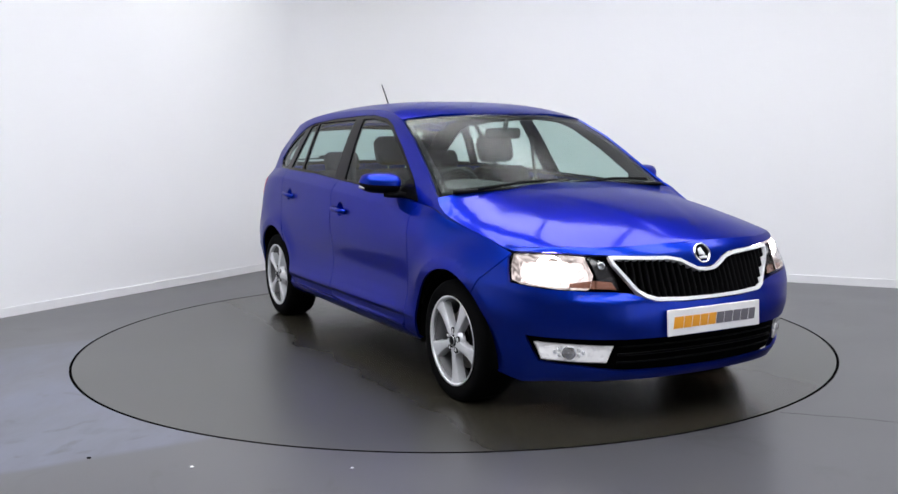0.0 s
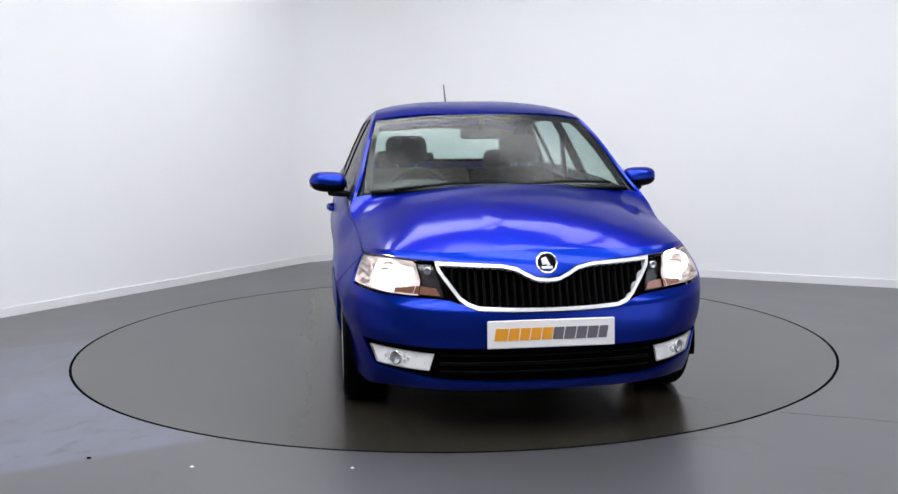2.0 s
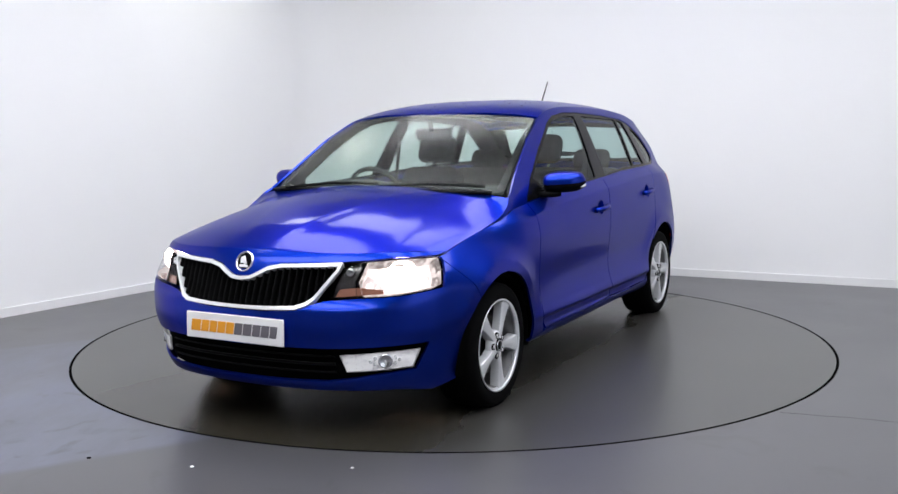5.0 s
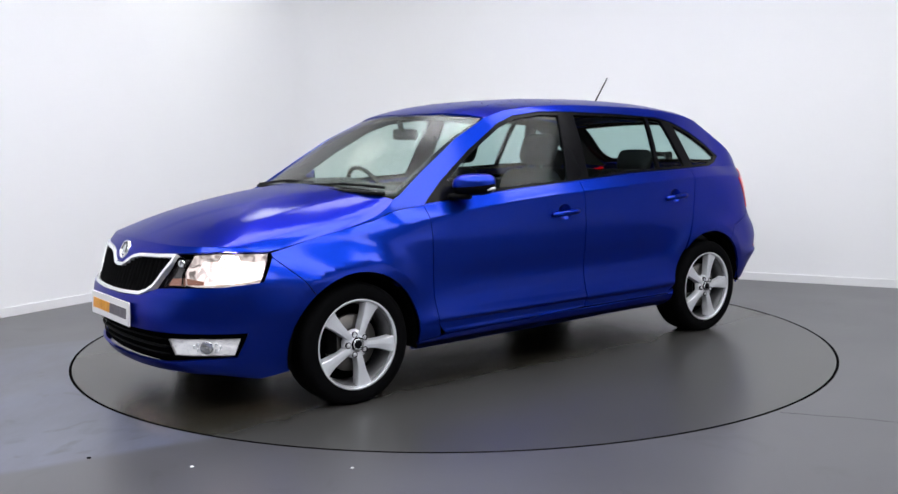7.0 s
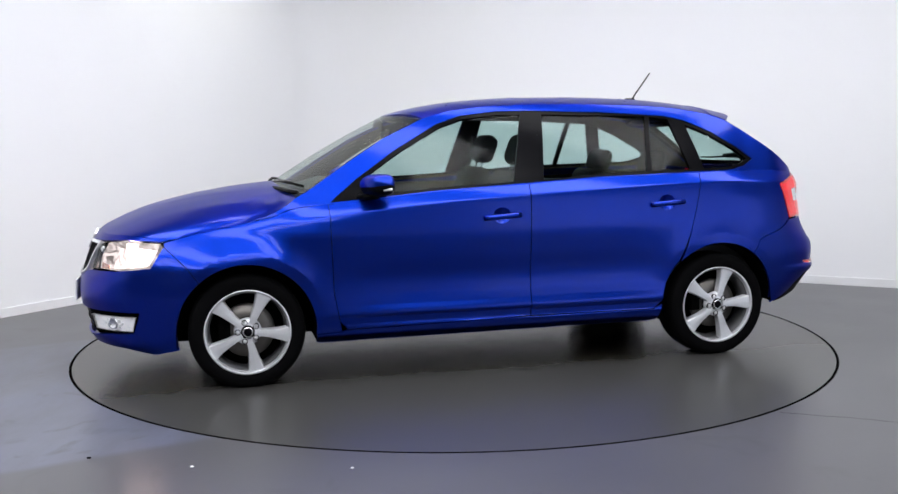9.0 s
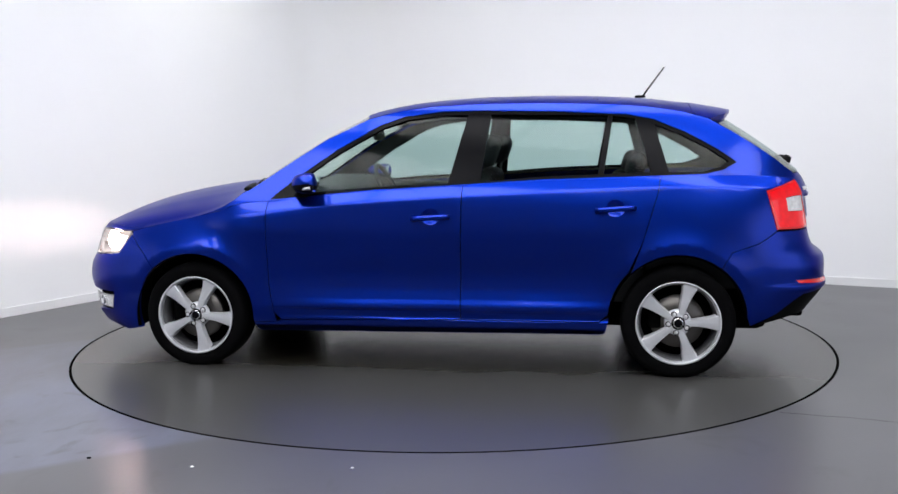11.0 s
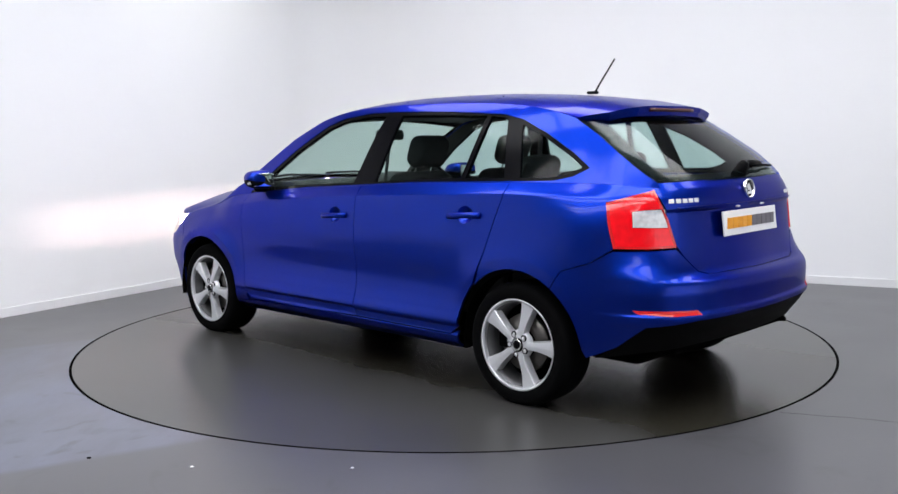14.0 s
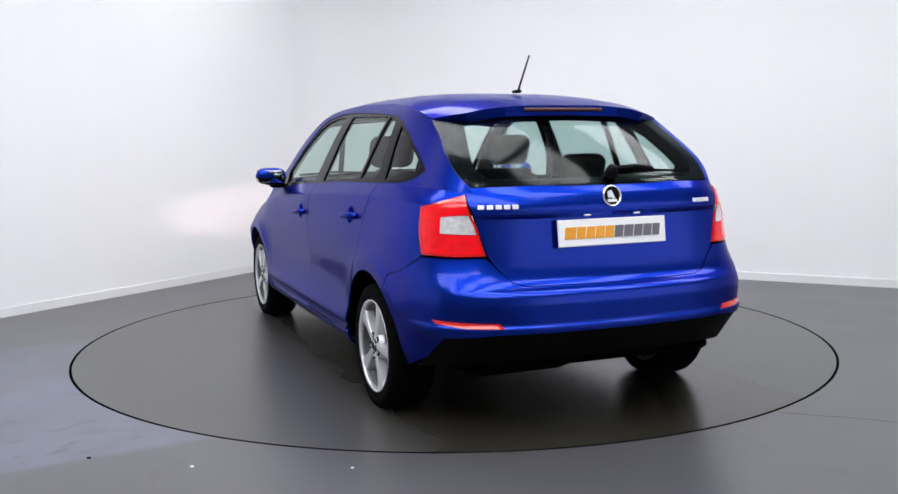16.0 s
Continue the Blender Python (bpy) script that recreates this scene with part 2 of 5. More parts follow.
def sheet(surf, outer, holes=(), step=0.03, gap=0.0014, thick=0.012, lift=0.0, out_from=(0, 0, 0.6), ridge=None):
    """Vertices, faces and normals of a trimmed panel on a surface, with returned edges."""
    loops = [inset(dense(outer, step), gap)] + [inset(dense(h, step), -gap) for h in holes]
    P = np.array(loops[0])
    lo, hi = P.min(0), P.max(0)
    gu, gv = np.meshgrid(np.arange(lo[0] + step / 2, hi[0], step), np.arange(lo[1] + step / 2, hi[1], step))
    gu, gv = gu.ravel(), gv.ravel()
    keep = inside(gu, gv, loops[0])
    for h in loops[1:]:
        keep &= ~inside(gu, gv, h)
    allb = np.concatenate([np.array(l) for l in loops])
    d = ((gu[:, None] - allb[:, 0]) ** 2 + (gv[:, None] - allb[:, 1]) ** 2).min(1)
    keep &= d > (0.45 * step) ** 2
    if ridge is not None:
        R = np.array(ridge)
        R = R[inside(R[:, 0], R[:, 1], loops[0])]
        keep &= ((gu[:, None] - R[:, 0]) ** 2 + (gv[:, None] - R[:, 1]) ** 2).min(1) > (.9 * step) ** 2
        R = R[((R[:, :1] - allb[:, 0]) ** 2 + (R[:, 1:] - allb[:, 1]) ** 2).min(1) > .004 ** 2]
        gu, gv, keep = np.concatenate([gu, R[:, 0]]), np.concatenate([gv, R[:, 1]]), np.concatenate([keep, np.ones(len(R), bool)])
    pts = [Vector(q) for l in loops for q in l] + [Vector((a, b)) for a, b in zip(gu[keep], gv[keep])]
    edges, k = [], 0
    for l in loops:
        edges += [(k + i, k + (i + 1) % len(l)) for i in range(len(l))]
        k += len(l)
    vs, _, fs, *_ = geometry.delaunay_2d_cdt(pts, edges, [], 0, 1e-6)
    uv = np.array([tuple(q) for q in vs])
    tri = np.array([f for f in fs if len(f) == 3])
    cen = uv[tri].mean(1)
    ok = inside(cen[:, 0], cen[:, 1], loops[0])
    for h in loops[1:]:
        ok &= ~inside(cen[:, 0], cen[:, 1], h)
    tri = tri[ok]
    pos = surf(uv[:, 0], uv[:, 1])
    nor = normals_of(surf, uv[:, 0], uv[:, 1])
    ref = np.array(out_from)
    flip = 1 if np.mean(np.sum(nor * (pos - ref), 1)) > 0 else -1
    nor = nor * flip
    pos = pos + nor * lift
    area = np.cross(pos[tri[:, 1]] - pos[tri[:, 0]], pos[tri[:, 2]] - pos[tri[:, 0]])
    bad = np.sum(area * nor[tri[:, 0]], 1) < 0
    tri[bad] = tri[bad][:, ::-1]
    V, N, F = list(pos), list(nor), [tuple(t) for t in tri]
    count = {}
    for t in F:
        for a, b in ((t[0], t[1]), (t[1], t[2]), (t[2], t[0])):
            count[(a, b)] = 1
    for (a, b) in list(count):
        if (b, a) in count:
            continue
        side = np.cross(pos[b] - pos[a], nor[a])
        side /= np.linalg.norm(side) + 1e-12
        k = len(V)
        V += [pos[a], pos[b], pos[b] - nor[b] * thick, pos[a] - nor[a] * thick]
        N += [side] * 4
        F.append((k + 1, k, k + 3, k + 2))
    return np.array(V), F, np.array(N)


def skin(name, sheets, mat, parent, label="", mirror=False):
    """One mesh object out of one or more sheets, with their exact normals."""
    V, F, N = [], [], []
    for v, f, n in sheets:
        k = len(V)
        s = np.array((1, -1, 1)) if mirror else np.ones(3)
        V += list(v * s)
        N += list(n * s)
        F += [tuple(k + i for i in (q[::-1] if mirror else q)) for q in f]
    me = bpy.data.meshes.new(name)
    me.from_pydata([tuple(v) for v in V], [], F)
    me.materials.append(mat)
    for p in me.polygons:
        p.use_smooth = True
    me.normals_split_custom_set_from_vertices([tuple(n) for n in N])
    ob = new(name, me)
    ob.parent = parent
    if label:
        ob["label"] = label
    return ob


# ---------------------------------------------------------------- car body surfaces
# Car space: x forward, y to the car's left, z up, origin on the ground midway between the axles.
PLAN = [(2.165, 0), (2.152, .25), (2.105, .46), (1.995, .635), (1.85, .752), (1.65, .815), (1.3, .845), (.9, .85), (.3, .852), (-.5, .853),
        (-1.2, .853), (-1.6, .838), (-1.85, .785), (-1.99, .695), (-2.07, .55), (-2.117, .28), (-2.13, 0)]
_ext = [(x, -y) for x, y in PLAN[3:0:-1]] + PLAN + [(x, -y) for x, y in PLAN[-2:-5:-1]]
_len = np.concatenate([[0], np.cumsum([math.dist(a, b) for a, b in zip(_ext, _ext[1:])])])
_len = _len - _len[3]
S_END = float(_len[3 + len(PLAN) - 1])
_bx, _by = cubic(_len, [p[0] for p in _ext]), cubic(_len, [p[1] for p in _ext])
_TAB = np.linspace(0, S_END, 1200)
_BX = _bx(_TAB)
FX, FZ, RX, RZ, ARC = 1.300, 0.285, -1.305, 0.295, 0.345
PROFILES = [
    (2.165, ((.15, .12), (.20, .06), (.25, .03), (.30, .02), (.40, .0), (.50, .0), (.56, .012), (.64, .04), (.735, .085), (.80, .145))),
    (2.105, ((.15, .12), (.20, .07), (.26, .035), (.36, .02), (.46, .0), (.54, .012), (.59, .045), (.66, .065), (.727, .09), (.80, .145))),
    (1.93, ((.15, .12), (.21, .07), (.28, .045), (.37, .028), (.46, .004), (.55, .0), (.62, .015), (.70, .05), (.76, .085), (.82, .14))),
    (1.68, ((.17, .06), (.22, .045), (.30, .03), (.40, .015), (.50, .0), (.60, .0), (.66, .02), (.742, .072), (.80, .12), (.86, .18))),
    (1.30, ((.18, .03), (.35, .01), (.50, .0), (.58, -.003), (.64, .004), (.70, .026), (.76, .057), (.80, .076), (.83, .096), (.88, .142), (.95, .21))),
    (1.02, ((.17, .12), (.21, .07), (.245, .018), (.33, .0), (.50, .006), (.64, .004), (.74, .006), (.82, .022), (.87, .042), (.905, .062), (.96, .10))),
    (.50, ((.17, .13), (.21, .075), (.245, .016), (.270, .003), (.2835, -.002), (.2925, .004), (.330, .003), (.342, -.013), (.350, -.014), (.40, .000), (.46, .013), (.52, .017), (.64, .006), (.74, .002), (.85, .012), (.95, .032), (1.02, .06))),
    (-.20, ((.17, .13), (.21, .075), (.245, .016), (.270, .003), (.2835, -.002), (.2925, .004), (.330, .003), (.342, -.013), (.350, -.014), (.40, .000), (.46, .013), (.52, .017), (.64, .006), (.74, .0), (.86, .008), (.985, .029), (1.05, .055))),
    (-.80, ((.17, .13), (.21, .075), (.245, .016), (.270, .003), (.2835, -.002), (.2925, .004), (.330, .003), (.342, -.013), (.350, -.014), (.40, -.001), (.46, .011), (.52, .015), (.64, .006), (.74, .002), (.86, .014), (1.02, .047), (1.08, .07))),
    (-1.30, ((.18, .03), (.40, .0), (.55, -.004), (.66, .0), (.75, .010), (.86, .028), (.95, .047), (1.033, .069), (1.09, .10))),
    (-1.70, ((.22, .06), (.35, .02), (.45, .005), (.55, .0), (.66, .006), (.76, .018), (.86, .035), (.963, .068), (1.03, .115))),
    (-1.93, ((.24, .12), (.34, .06), (.42, .016), (.462, -.004), (.474, -.004), (.490, .004), (.56, .0), (.62, .010), (.70, .045), (.76, .065), (.86, .08), (.96, .10), (1.03, .14))),
    (-2.10, ((.24, .14), (.34, .07), (.42, .010), (.462, -.006), (.474, -.006), (.490, .004), (.56, .004), (.60, .010), (.615, .020), (.635, .054), (.66, .076), (.72, .096), (.82, .112), (.912, .121), (.926, .103), (.94, .103), (1.0, .123), (1.05, .16))),
    (-2.13, ((.24, .14), (.34, .07), (.42, .010), (.462, -.006), (.474, -.006), (.490, .004), (.56, .004), (.60, .010), (.615, .020), (.635, .054), (.66, .076), (.72, .096), (.82, .114), (.912, .125), (.926, .106), (.94, .106), (1.0, .123), (1.05, .16))),
]
_st = np.interp([-p[0] for p in PROFILES], -_bx(_TAB), _TAB)
_st[0], _st[-1] = 0.0, S_END
_pf = [shape([q[0] for q in p[1]], [q[1] for q in p[1]]) for p in PROFILES]


BELT = shape([1.68, 1.5, 1.3, 1.14, 1.08, 1.0, .86, .31, -.14, -.61, -1.11, -1.45, -1.7, -1.92],
             [.742, .785, .825, .86, .885, .90, .913, .963, .988, 1.015, 1.028, 1.035, 1.032, 1.012])


_bq = np.linspace(-1.9, 1.2, 60)
CREASE = np.polyfit(_bq, BELT(_bq), 4)


def ease(t):
    t = np.clip(t, 0, 1)
    return t * t * (3 - 2 * t)


def wall(s, z):
    """The body's side all round: s runs along the plan line from the nose, z up."""
    s, z = np.asarray(s, float), np.asarray(z, float)
    flip = np.where((s < 0) | (s > S_END), -1.0, 1.0)
    s = np.where(s < 0, -s, np.where(s > S_END, 2 * S_END - s, s))
    D = np.array([f(z) for f in _pf])
    i = np.clip(np.searchsorted(_st, s) - 1, 0, len(_st) - 2)
    k = np.arange(len(s))
    h = _st[i + 1] - _st[i]
    t = (s - _st[i]) / h
    d0, d1 = D[i, k], D[i + 1, k]
    dp, dn = D[np.maximum(i - 1, 0), k], D[np.minimum(i + 2, len(_st) - 1), k]
    m0 = np.where(i > 0, (d1 - dp) / (_st[i + 1] - _st[np.maximum(i - 1, 0)]), 0) * h
    m1 = np.where(i + 2 < len(_st), (dn - d0) / (_st[np.minimum(i + 2, len(_st) - 1)] - _st[i]), 0) * h
    d = (1 + 2 * t) * (1 - t) ** 2 * d0 + t * (1 - t) ** 2 * m0 + t * t * (3 - 2 * t) * d1 + t * t * (t - 1) * m1
    px = np.interp(s, _TAB, _BX)
    for ax, az, swell in ((FX, FZ, .017), (RX, RZ, .011)):
        q = np.clip((ARC + .165 - np.hypot(px - ax, z - az)) / .115, 0, 1)
        d = d - swell * q * q * ease((z - az - .08) / .26)
    t = z - (np.polyval(CREASE, px) - .056)
    d = d + .27 * (t + np.sqrt(t * t + .00003)) * ease((px + 1.85) / .3) * ease((1.20 - px) / .4)
    e = 1e-3
    tx, ty = _bx(s + e) - _bx(s - e), _by(s + e) - _by(s - e)
    L = np.hypot(tx, ty)
    return np.stack([_bx(s) - ty / L * d, (_by(s) + tx / L * d) * flip, z], 1)


def on_wall(x, z, y=None):
    """Chart place of a body point given by x and z, or by x, y and z."""
    p = wall(_TAB, np.full(len(_TAB), z))
    if y is None:
        return (float(np.interp(-x, -p[:, 0], _TAB)), z)
    return (float(_TAB[np.argmin((p[:, 0] - x) ** 2 + (p[:, 1] - abs(y)) ** 2)]) * 1.0, z)


def at_y(y, z):
    """Chart place on the nose at half width y."""
    p = wall(_TAB[:500], np.full(500, z))
    return (math.copysign(float(np.interp(abs(y), p[:, 1], _TAB[:500])), y), z)


def at_y_rear(y, z):
    """Chart place on the tail at half width y; the right side lies past the end."""
    T = _TAB[700:]
    p = wall(T, np.full(len(T), z))
    s = float(np.interp(-abs(y), -p[:, 1], T))
    return (s if y >= 0 else 2 * S_END - s, z)


TUMBLE = shape([.70, .90, 1.0, 1.1, 1.2, 1.3, 1.38, 1.44], [-.12, -.05, 0, .045, .09, .14, .19, .25])
_bxs = np.linspace(-1.95, 1.7, 160)
_bys = np.array([float(np.interp(-x, -wall(_TAB, np.full(len(_TAB), float(BELT(x))))[:, 0], wall(_TAB, np.full(len(_TAB), float(BELT(x))))[:, 1])) for x in _bxs])


def cabin(x, z):
    """The side of the greenhouse above the belt line."""
    x, z = np.asarray(x, float), np.asarray(z, float)
    return np.stack([x, np.interp(x, _bxs, _bys) - (TUMBLE(z) - TUMBLE(BELT(x))), z], 1)


ROOF_MID = shape([.50, .42, .3, .15, 0, -.3, -.6, -1.0, -1.35, -1.7], [1.350, 1.380, 1.412, 1.439, 1.456, 1.472, 1.474, 1.461, 1.426, 1.363])
RAIL = shape([.50, .34, .14, -.07, -.4, -.8, -1.1, -1.33, -1.46, -1.7], [1.27, 1.345, 1.392, 1.412, 1.42, 1.414, 1.396, 1.362, 1.325, 1.25])


def roof(x, y):
    x, y = np.asarray(x, float), np.asarray(y, float)
    zr = RAIL(x)
    yr = cabin(x, zr)[:, 1]
    return np.stack([x, y, ROOF_MID(x) - (ROOF_MID(x) - zr) * np.abs(y / yr) ** 3.2], 1)


HOOD_MID = shape([2.10, 2.04, 1.99, 1.83, 1.67, 1.49, 1.25, 1.0], [.74, .790, .815, .878, .921, .958, .992, 1.012])
HOOD_EDGE_Z = shape([2.2, 2.0, 1.68, 1.5, 1.3, 1.2, 1.14, 1.08, 1.03, .95], [.50, .625, .742, .785, .827, .856, .880, .914, .952, .99])
_hx = np.array([2.2, 2.0, 1.8, 1.68, 1.6, 1.5, 1.4, 1.3, 1.2, 1.14, 1.11, 1.08, 1.05, 1.03, .95])
_hy = np.where(_hx > 1.69, .738 + (1.68 - _hx) * .08, cabin(_hx, HOOD_EDGE_Z(_hx))[:, 1])
HOOD_EDGE_Y = shape(_hx, _hy)
NOSE_Z = shape([0, .2, .45, .62, .735], [.778, .775, .770, .773, .757])


def hood_base(x, y):
    q = np.abs(y) / HOOD_EDGE_Y(x)
    line = .085 + .30 * (2.06 - x)
    spine = .0028 * ease((line + .035 - np.abs(y)) / .07) * ease((2.10 - x) / .30) * (1 - .75 * ease((1.95 - x) / .85))
    shoulder = .0022 * np.exp(-((np.abs(y) - .50) / .06) ** 2) * ease((1.9 - x) / .3)
    return HOOD_MID(x) - (HOOD_MID(x) - HOOD_EDGE_Z(x)) * q ** 2.4 + spine + shoulder - .003


_ny = np.linspace(0, .735, 40)
_nx = np.array([float(wall([at_y(y, float(NOSE_Z(y)))[0]], [float(NOSE_Z(y))])[0, 0]) for y in _ny])
_nd = NOSE_Z(_ny) - hood_base(_nx, _ny)


def hood(x, y):
    """The bonnet; its front edge is drawn down to meet the nose."""
    x, y = np.asarray(x, float), np.asarray(y, float)
    back = np.maximum(0, np.interp(np.abs(y), _ny, _nx) - x)
    return np.stack([x, y, hood_base(x, y) + np.interp(np.abs(y), _ny, _nd) * np.exp(-(back / .32))], 1)


def windscreen(a, b):
    """a across from -1 to 1, b from the base at 0 to the top at 1."""
    a, b = np.asarray(a, float), np.asarray(b, float)
    ex, ey, ez = shape([0, .35, .73, 1], [.985, .80, .57, .34])(b), shape([0, .35, .73, 1], [.71, .683, .645, .60])(b), shape([0, .35, .73, 1], [.965, 1.09, 1.235, 1.345])(b)
    cx, cz = shape([0, 1], [1.125, .44])(b), shape([0, .5, 1], [.985, 1.195, 1.375])(b)
    k = a * a
    return np.stack([cx + (ex - cx) * k, ey * a, cz + (ez - cz) * k], 1)


_RX, _RZ = shape([0, .37, .73, 1], [-1.888, -1.752, -1.602, -1.475]), shape([0, .37, .73, 1], [1.042, 1.143, 1.243, 1.320])


def rear_screen(a, b):
    """a across from -1 to 1, b from the base at 0 to the top at 1; its sides lie on the rear pillars."""
    a, b = np.asarray(a, float), np.asarray(b, float)
    ex, ez = _RX(b), _RZ(b)
    ey = cabin(ex, ez)[:, 1]
    k = np.abs(a) ** 2.4
    return np.stack([ex - .10 * (1 - k), ey * a, ez + (.004 + .020 * b) * (1 - k)], 1)


def arch(cx, cz, r, a0, a1, n=18):
    """Wheel-arch arc in side view, degrees from forward over the top."""
    return [(cx + r * math.cos(radians(a0 + (a1 - a0) * k / n)), cz + r * math.sin(radians(a0 + (a1 - a0) * k / n))) for k in range(n + 1)]


def side(pts):
    return [on_wall(x, z) for x, z in pts]


def belt_line(x0, x1, n=14):
    return [(x0 + (x1 - x0) * k / n, float(BELT(x0 + (x1 - x0) * k / n))) for k in range(n + 1)]


def crease_rows(x0, x1):
    """Chart points in rows beside the shoulder crease."""
    out = []
    for k in range(int((x1 - x0) / .014) + 1):
        x = x0 + .014 * k
        z = float(np.polyval(CREASE, x)) - .056
        out += [on_wall(x, z + o) for o in (-.016, -.007, -.002, .002, .007, .016)]
    return out


def both(name, sheets, mat, parent, label=""):
    two = parent if isinstance(parent, list) else [parent, parent]
    return [skin(name, sheets, mat, two[0], label), skin(name, sheets, mat, two[1], label, mirror=True)]


WINDOW = [(.865, .918), (.31, .968), (-.14, .993), (-.61, 1.020), (-1.11, 1.033), (-1.44, 1.042), (-1.53, 1.062), (-1.60, 1.100), (-1.50, 1.170), (-1.34, 1.258),
          (-1.18, 1.325), (-1.05, 1.352), (-.68, 1.374), (-.29, 1.384), (-.07, 1.382), (.14, 1.358), (.27, 1.315), (.51, 1.180), (.73, 1.030), (.84, .940)]


# ---------------------------------------------------------------- car
def wall_at(s, z, lift=0.0):
    """Point and outward normal on the body side."""
    u, v = np.array([s]), np.array([z])
    n = normals_of(wall, u, v)[0]
    p = wall(u, v)[0]
    if np.dot(n, p - np.array((0, 0, .6))) < 0:
        n = -n
    return Vector(p + n * lift), Vector(n)


def handle_dish(x, z, r=.046):
    s0 = on_wall(x, z)[0]
    return [(s0 + 1.05 * r * math.cos(k * math.tau / 20), z + .005 + r * .92 * math.sin(k * math.tau / 20)) for k in range(20)]


def door_handles(doors, x, z):
    for door, sign in zip(doors, (1, -1)):
        ring = handle_dish(x, z)
        c = np.mean(ring, 0)
        bm = bmesh.new()
        rows = []
        for f in (1.04, .9, .7, .45, .2):
            row = []
            for q in ring:
                p, n = wall_at(c[0] + (q[0] - c[0]) * f, c[1] + (q[1] - c[1]) * f)
                p -= n * (.028 * (1 - f * f) if f < 1 else .002)
                row.append(bm.verts.new((p.x, p.y * sign, p.z)))
            rows.append(row)
        for A, B in zip(rows, rows[1:]):
            for k in range(20):
                bm.faces.new((A[k], A[(k + 1) % 20], B[(k + 1) % 20], B[k]))
        bm.faces.new(rows[-1])
        part("handle_dish", bm, PAINT, door)
        # bar, bowed away from the door
        bm = bmesh.new()
        pts = []
        for k in range(11):
            t = k / 5 - 1
            p, n = wall_at(c[0] + .098 * t, c[1] - .006 + .006 * t, .004 + .026 * (1 - t ** 4))
            pts.append((p.x, p.y * sign, p.z))
        tube(bm, pts, .0125, 10, flat=1.15)
        part("door_handle", bm, PAINT, door, "body-coloured door handle")


def plate(car, x, z, tilt, face):
    """White dealer plate with a row of orange and grey bars; face is 1 for the nose and -1 for the tail."""
    base = part("number_plate", box(bmesh.new(), 0, 0, 0, .010, .525, .113, .004), PLATE_WHITE, car, "white plate with orange and grey lettering bars", smooth=False)
    widths = [1.25, 1, .95, 1, 1, 1, 1.08, 1, 1, .85]
    total = sum(widths) + .12 * 9
    y = -.5
    for i, w in enumerate(widths):
        bm = bmesh.new()
        a, b = y, y + w / total
        y = b + .12 / total
        h, sk = .0245, .004
        ya, yb = a * .462, b * .462
        cs = [(ya - sk, -h), (yb - sk, -h), (yb + sk, h), (ya + sk, h)]
        vs = [bm.verts.new((xx, yy, zz)) for xx in (.004, .0072) for yy, zz in cs]
        for f in ((0, 1, 2, 3), (4, 5, 6, 7), (0, 1, 5, 4), (1, 2, 6, 5), (2, 3, 7, 6), (3, 0, 4, 7)):
            bm.faces.new([vs[k] for k in f])
        part("lettering_bar", bm, ORANGE if i < 5 else GREY_INK, base, "orange print" if i < 5 else "grey print", smooth=False)
    base.matrix_basis = pose(x, 0, z, 0, tilt, 0 if face > 0 else 180)
    return base


def badge(car, p, n, r):
    top = part("badge", lathe(bmesh.new(), [(r * .80, .001), (r * .84, .007), (r * .93, .009), (r, .005), (r, -.004)], 40), CHROME, car, "round chrome badge ring")
    bm = lathe(bmesh.new(), [(.0005, .003), (r * .5, .003), (r * .84, .001)], 40)
    part("badge_field", bm, GLOSS, top)
    bm = bmesh.new()
    box(bm, .0, .0045, -r * .43, r * 1.0, .003, r * .26, .001)
    box(bm, -r * .05, .0045, r * .12, r * .30, .003, r * .85, .001, Matrix.Rotation(radians(28), 4, "Y"))
    box(bm, r * .26, .0045, r * .18, r * .34, .003, r * .62, .001, Matrix.Rotation(radians(8), 4, "Y"))
    part("badge_mark", bm, SATIN, top, "plain silver shapes")
    n = Vector(n).normalized()
    side_ = Vector((0, 0, 1)).cross(n).normalized()
    top.matrix_basis = Matrix.Translation(p) @ Matrix((side_ * -1, n, n.cross(side_ * -1) * -1)).transposed().to_4x4()
    return top


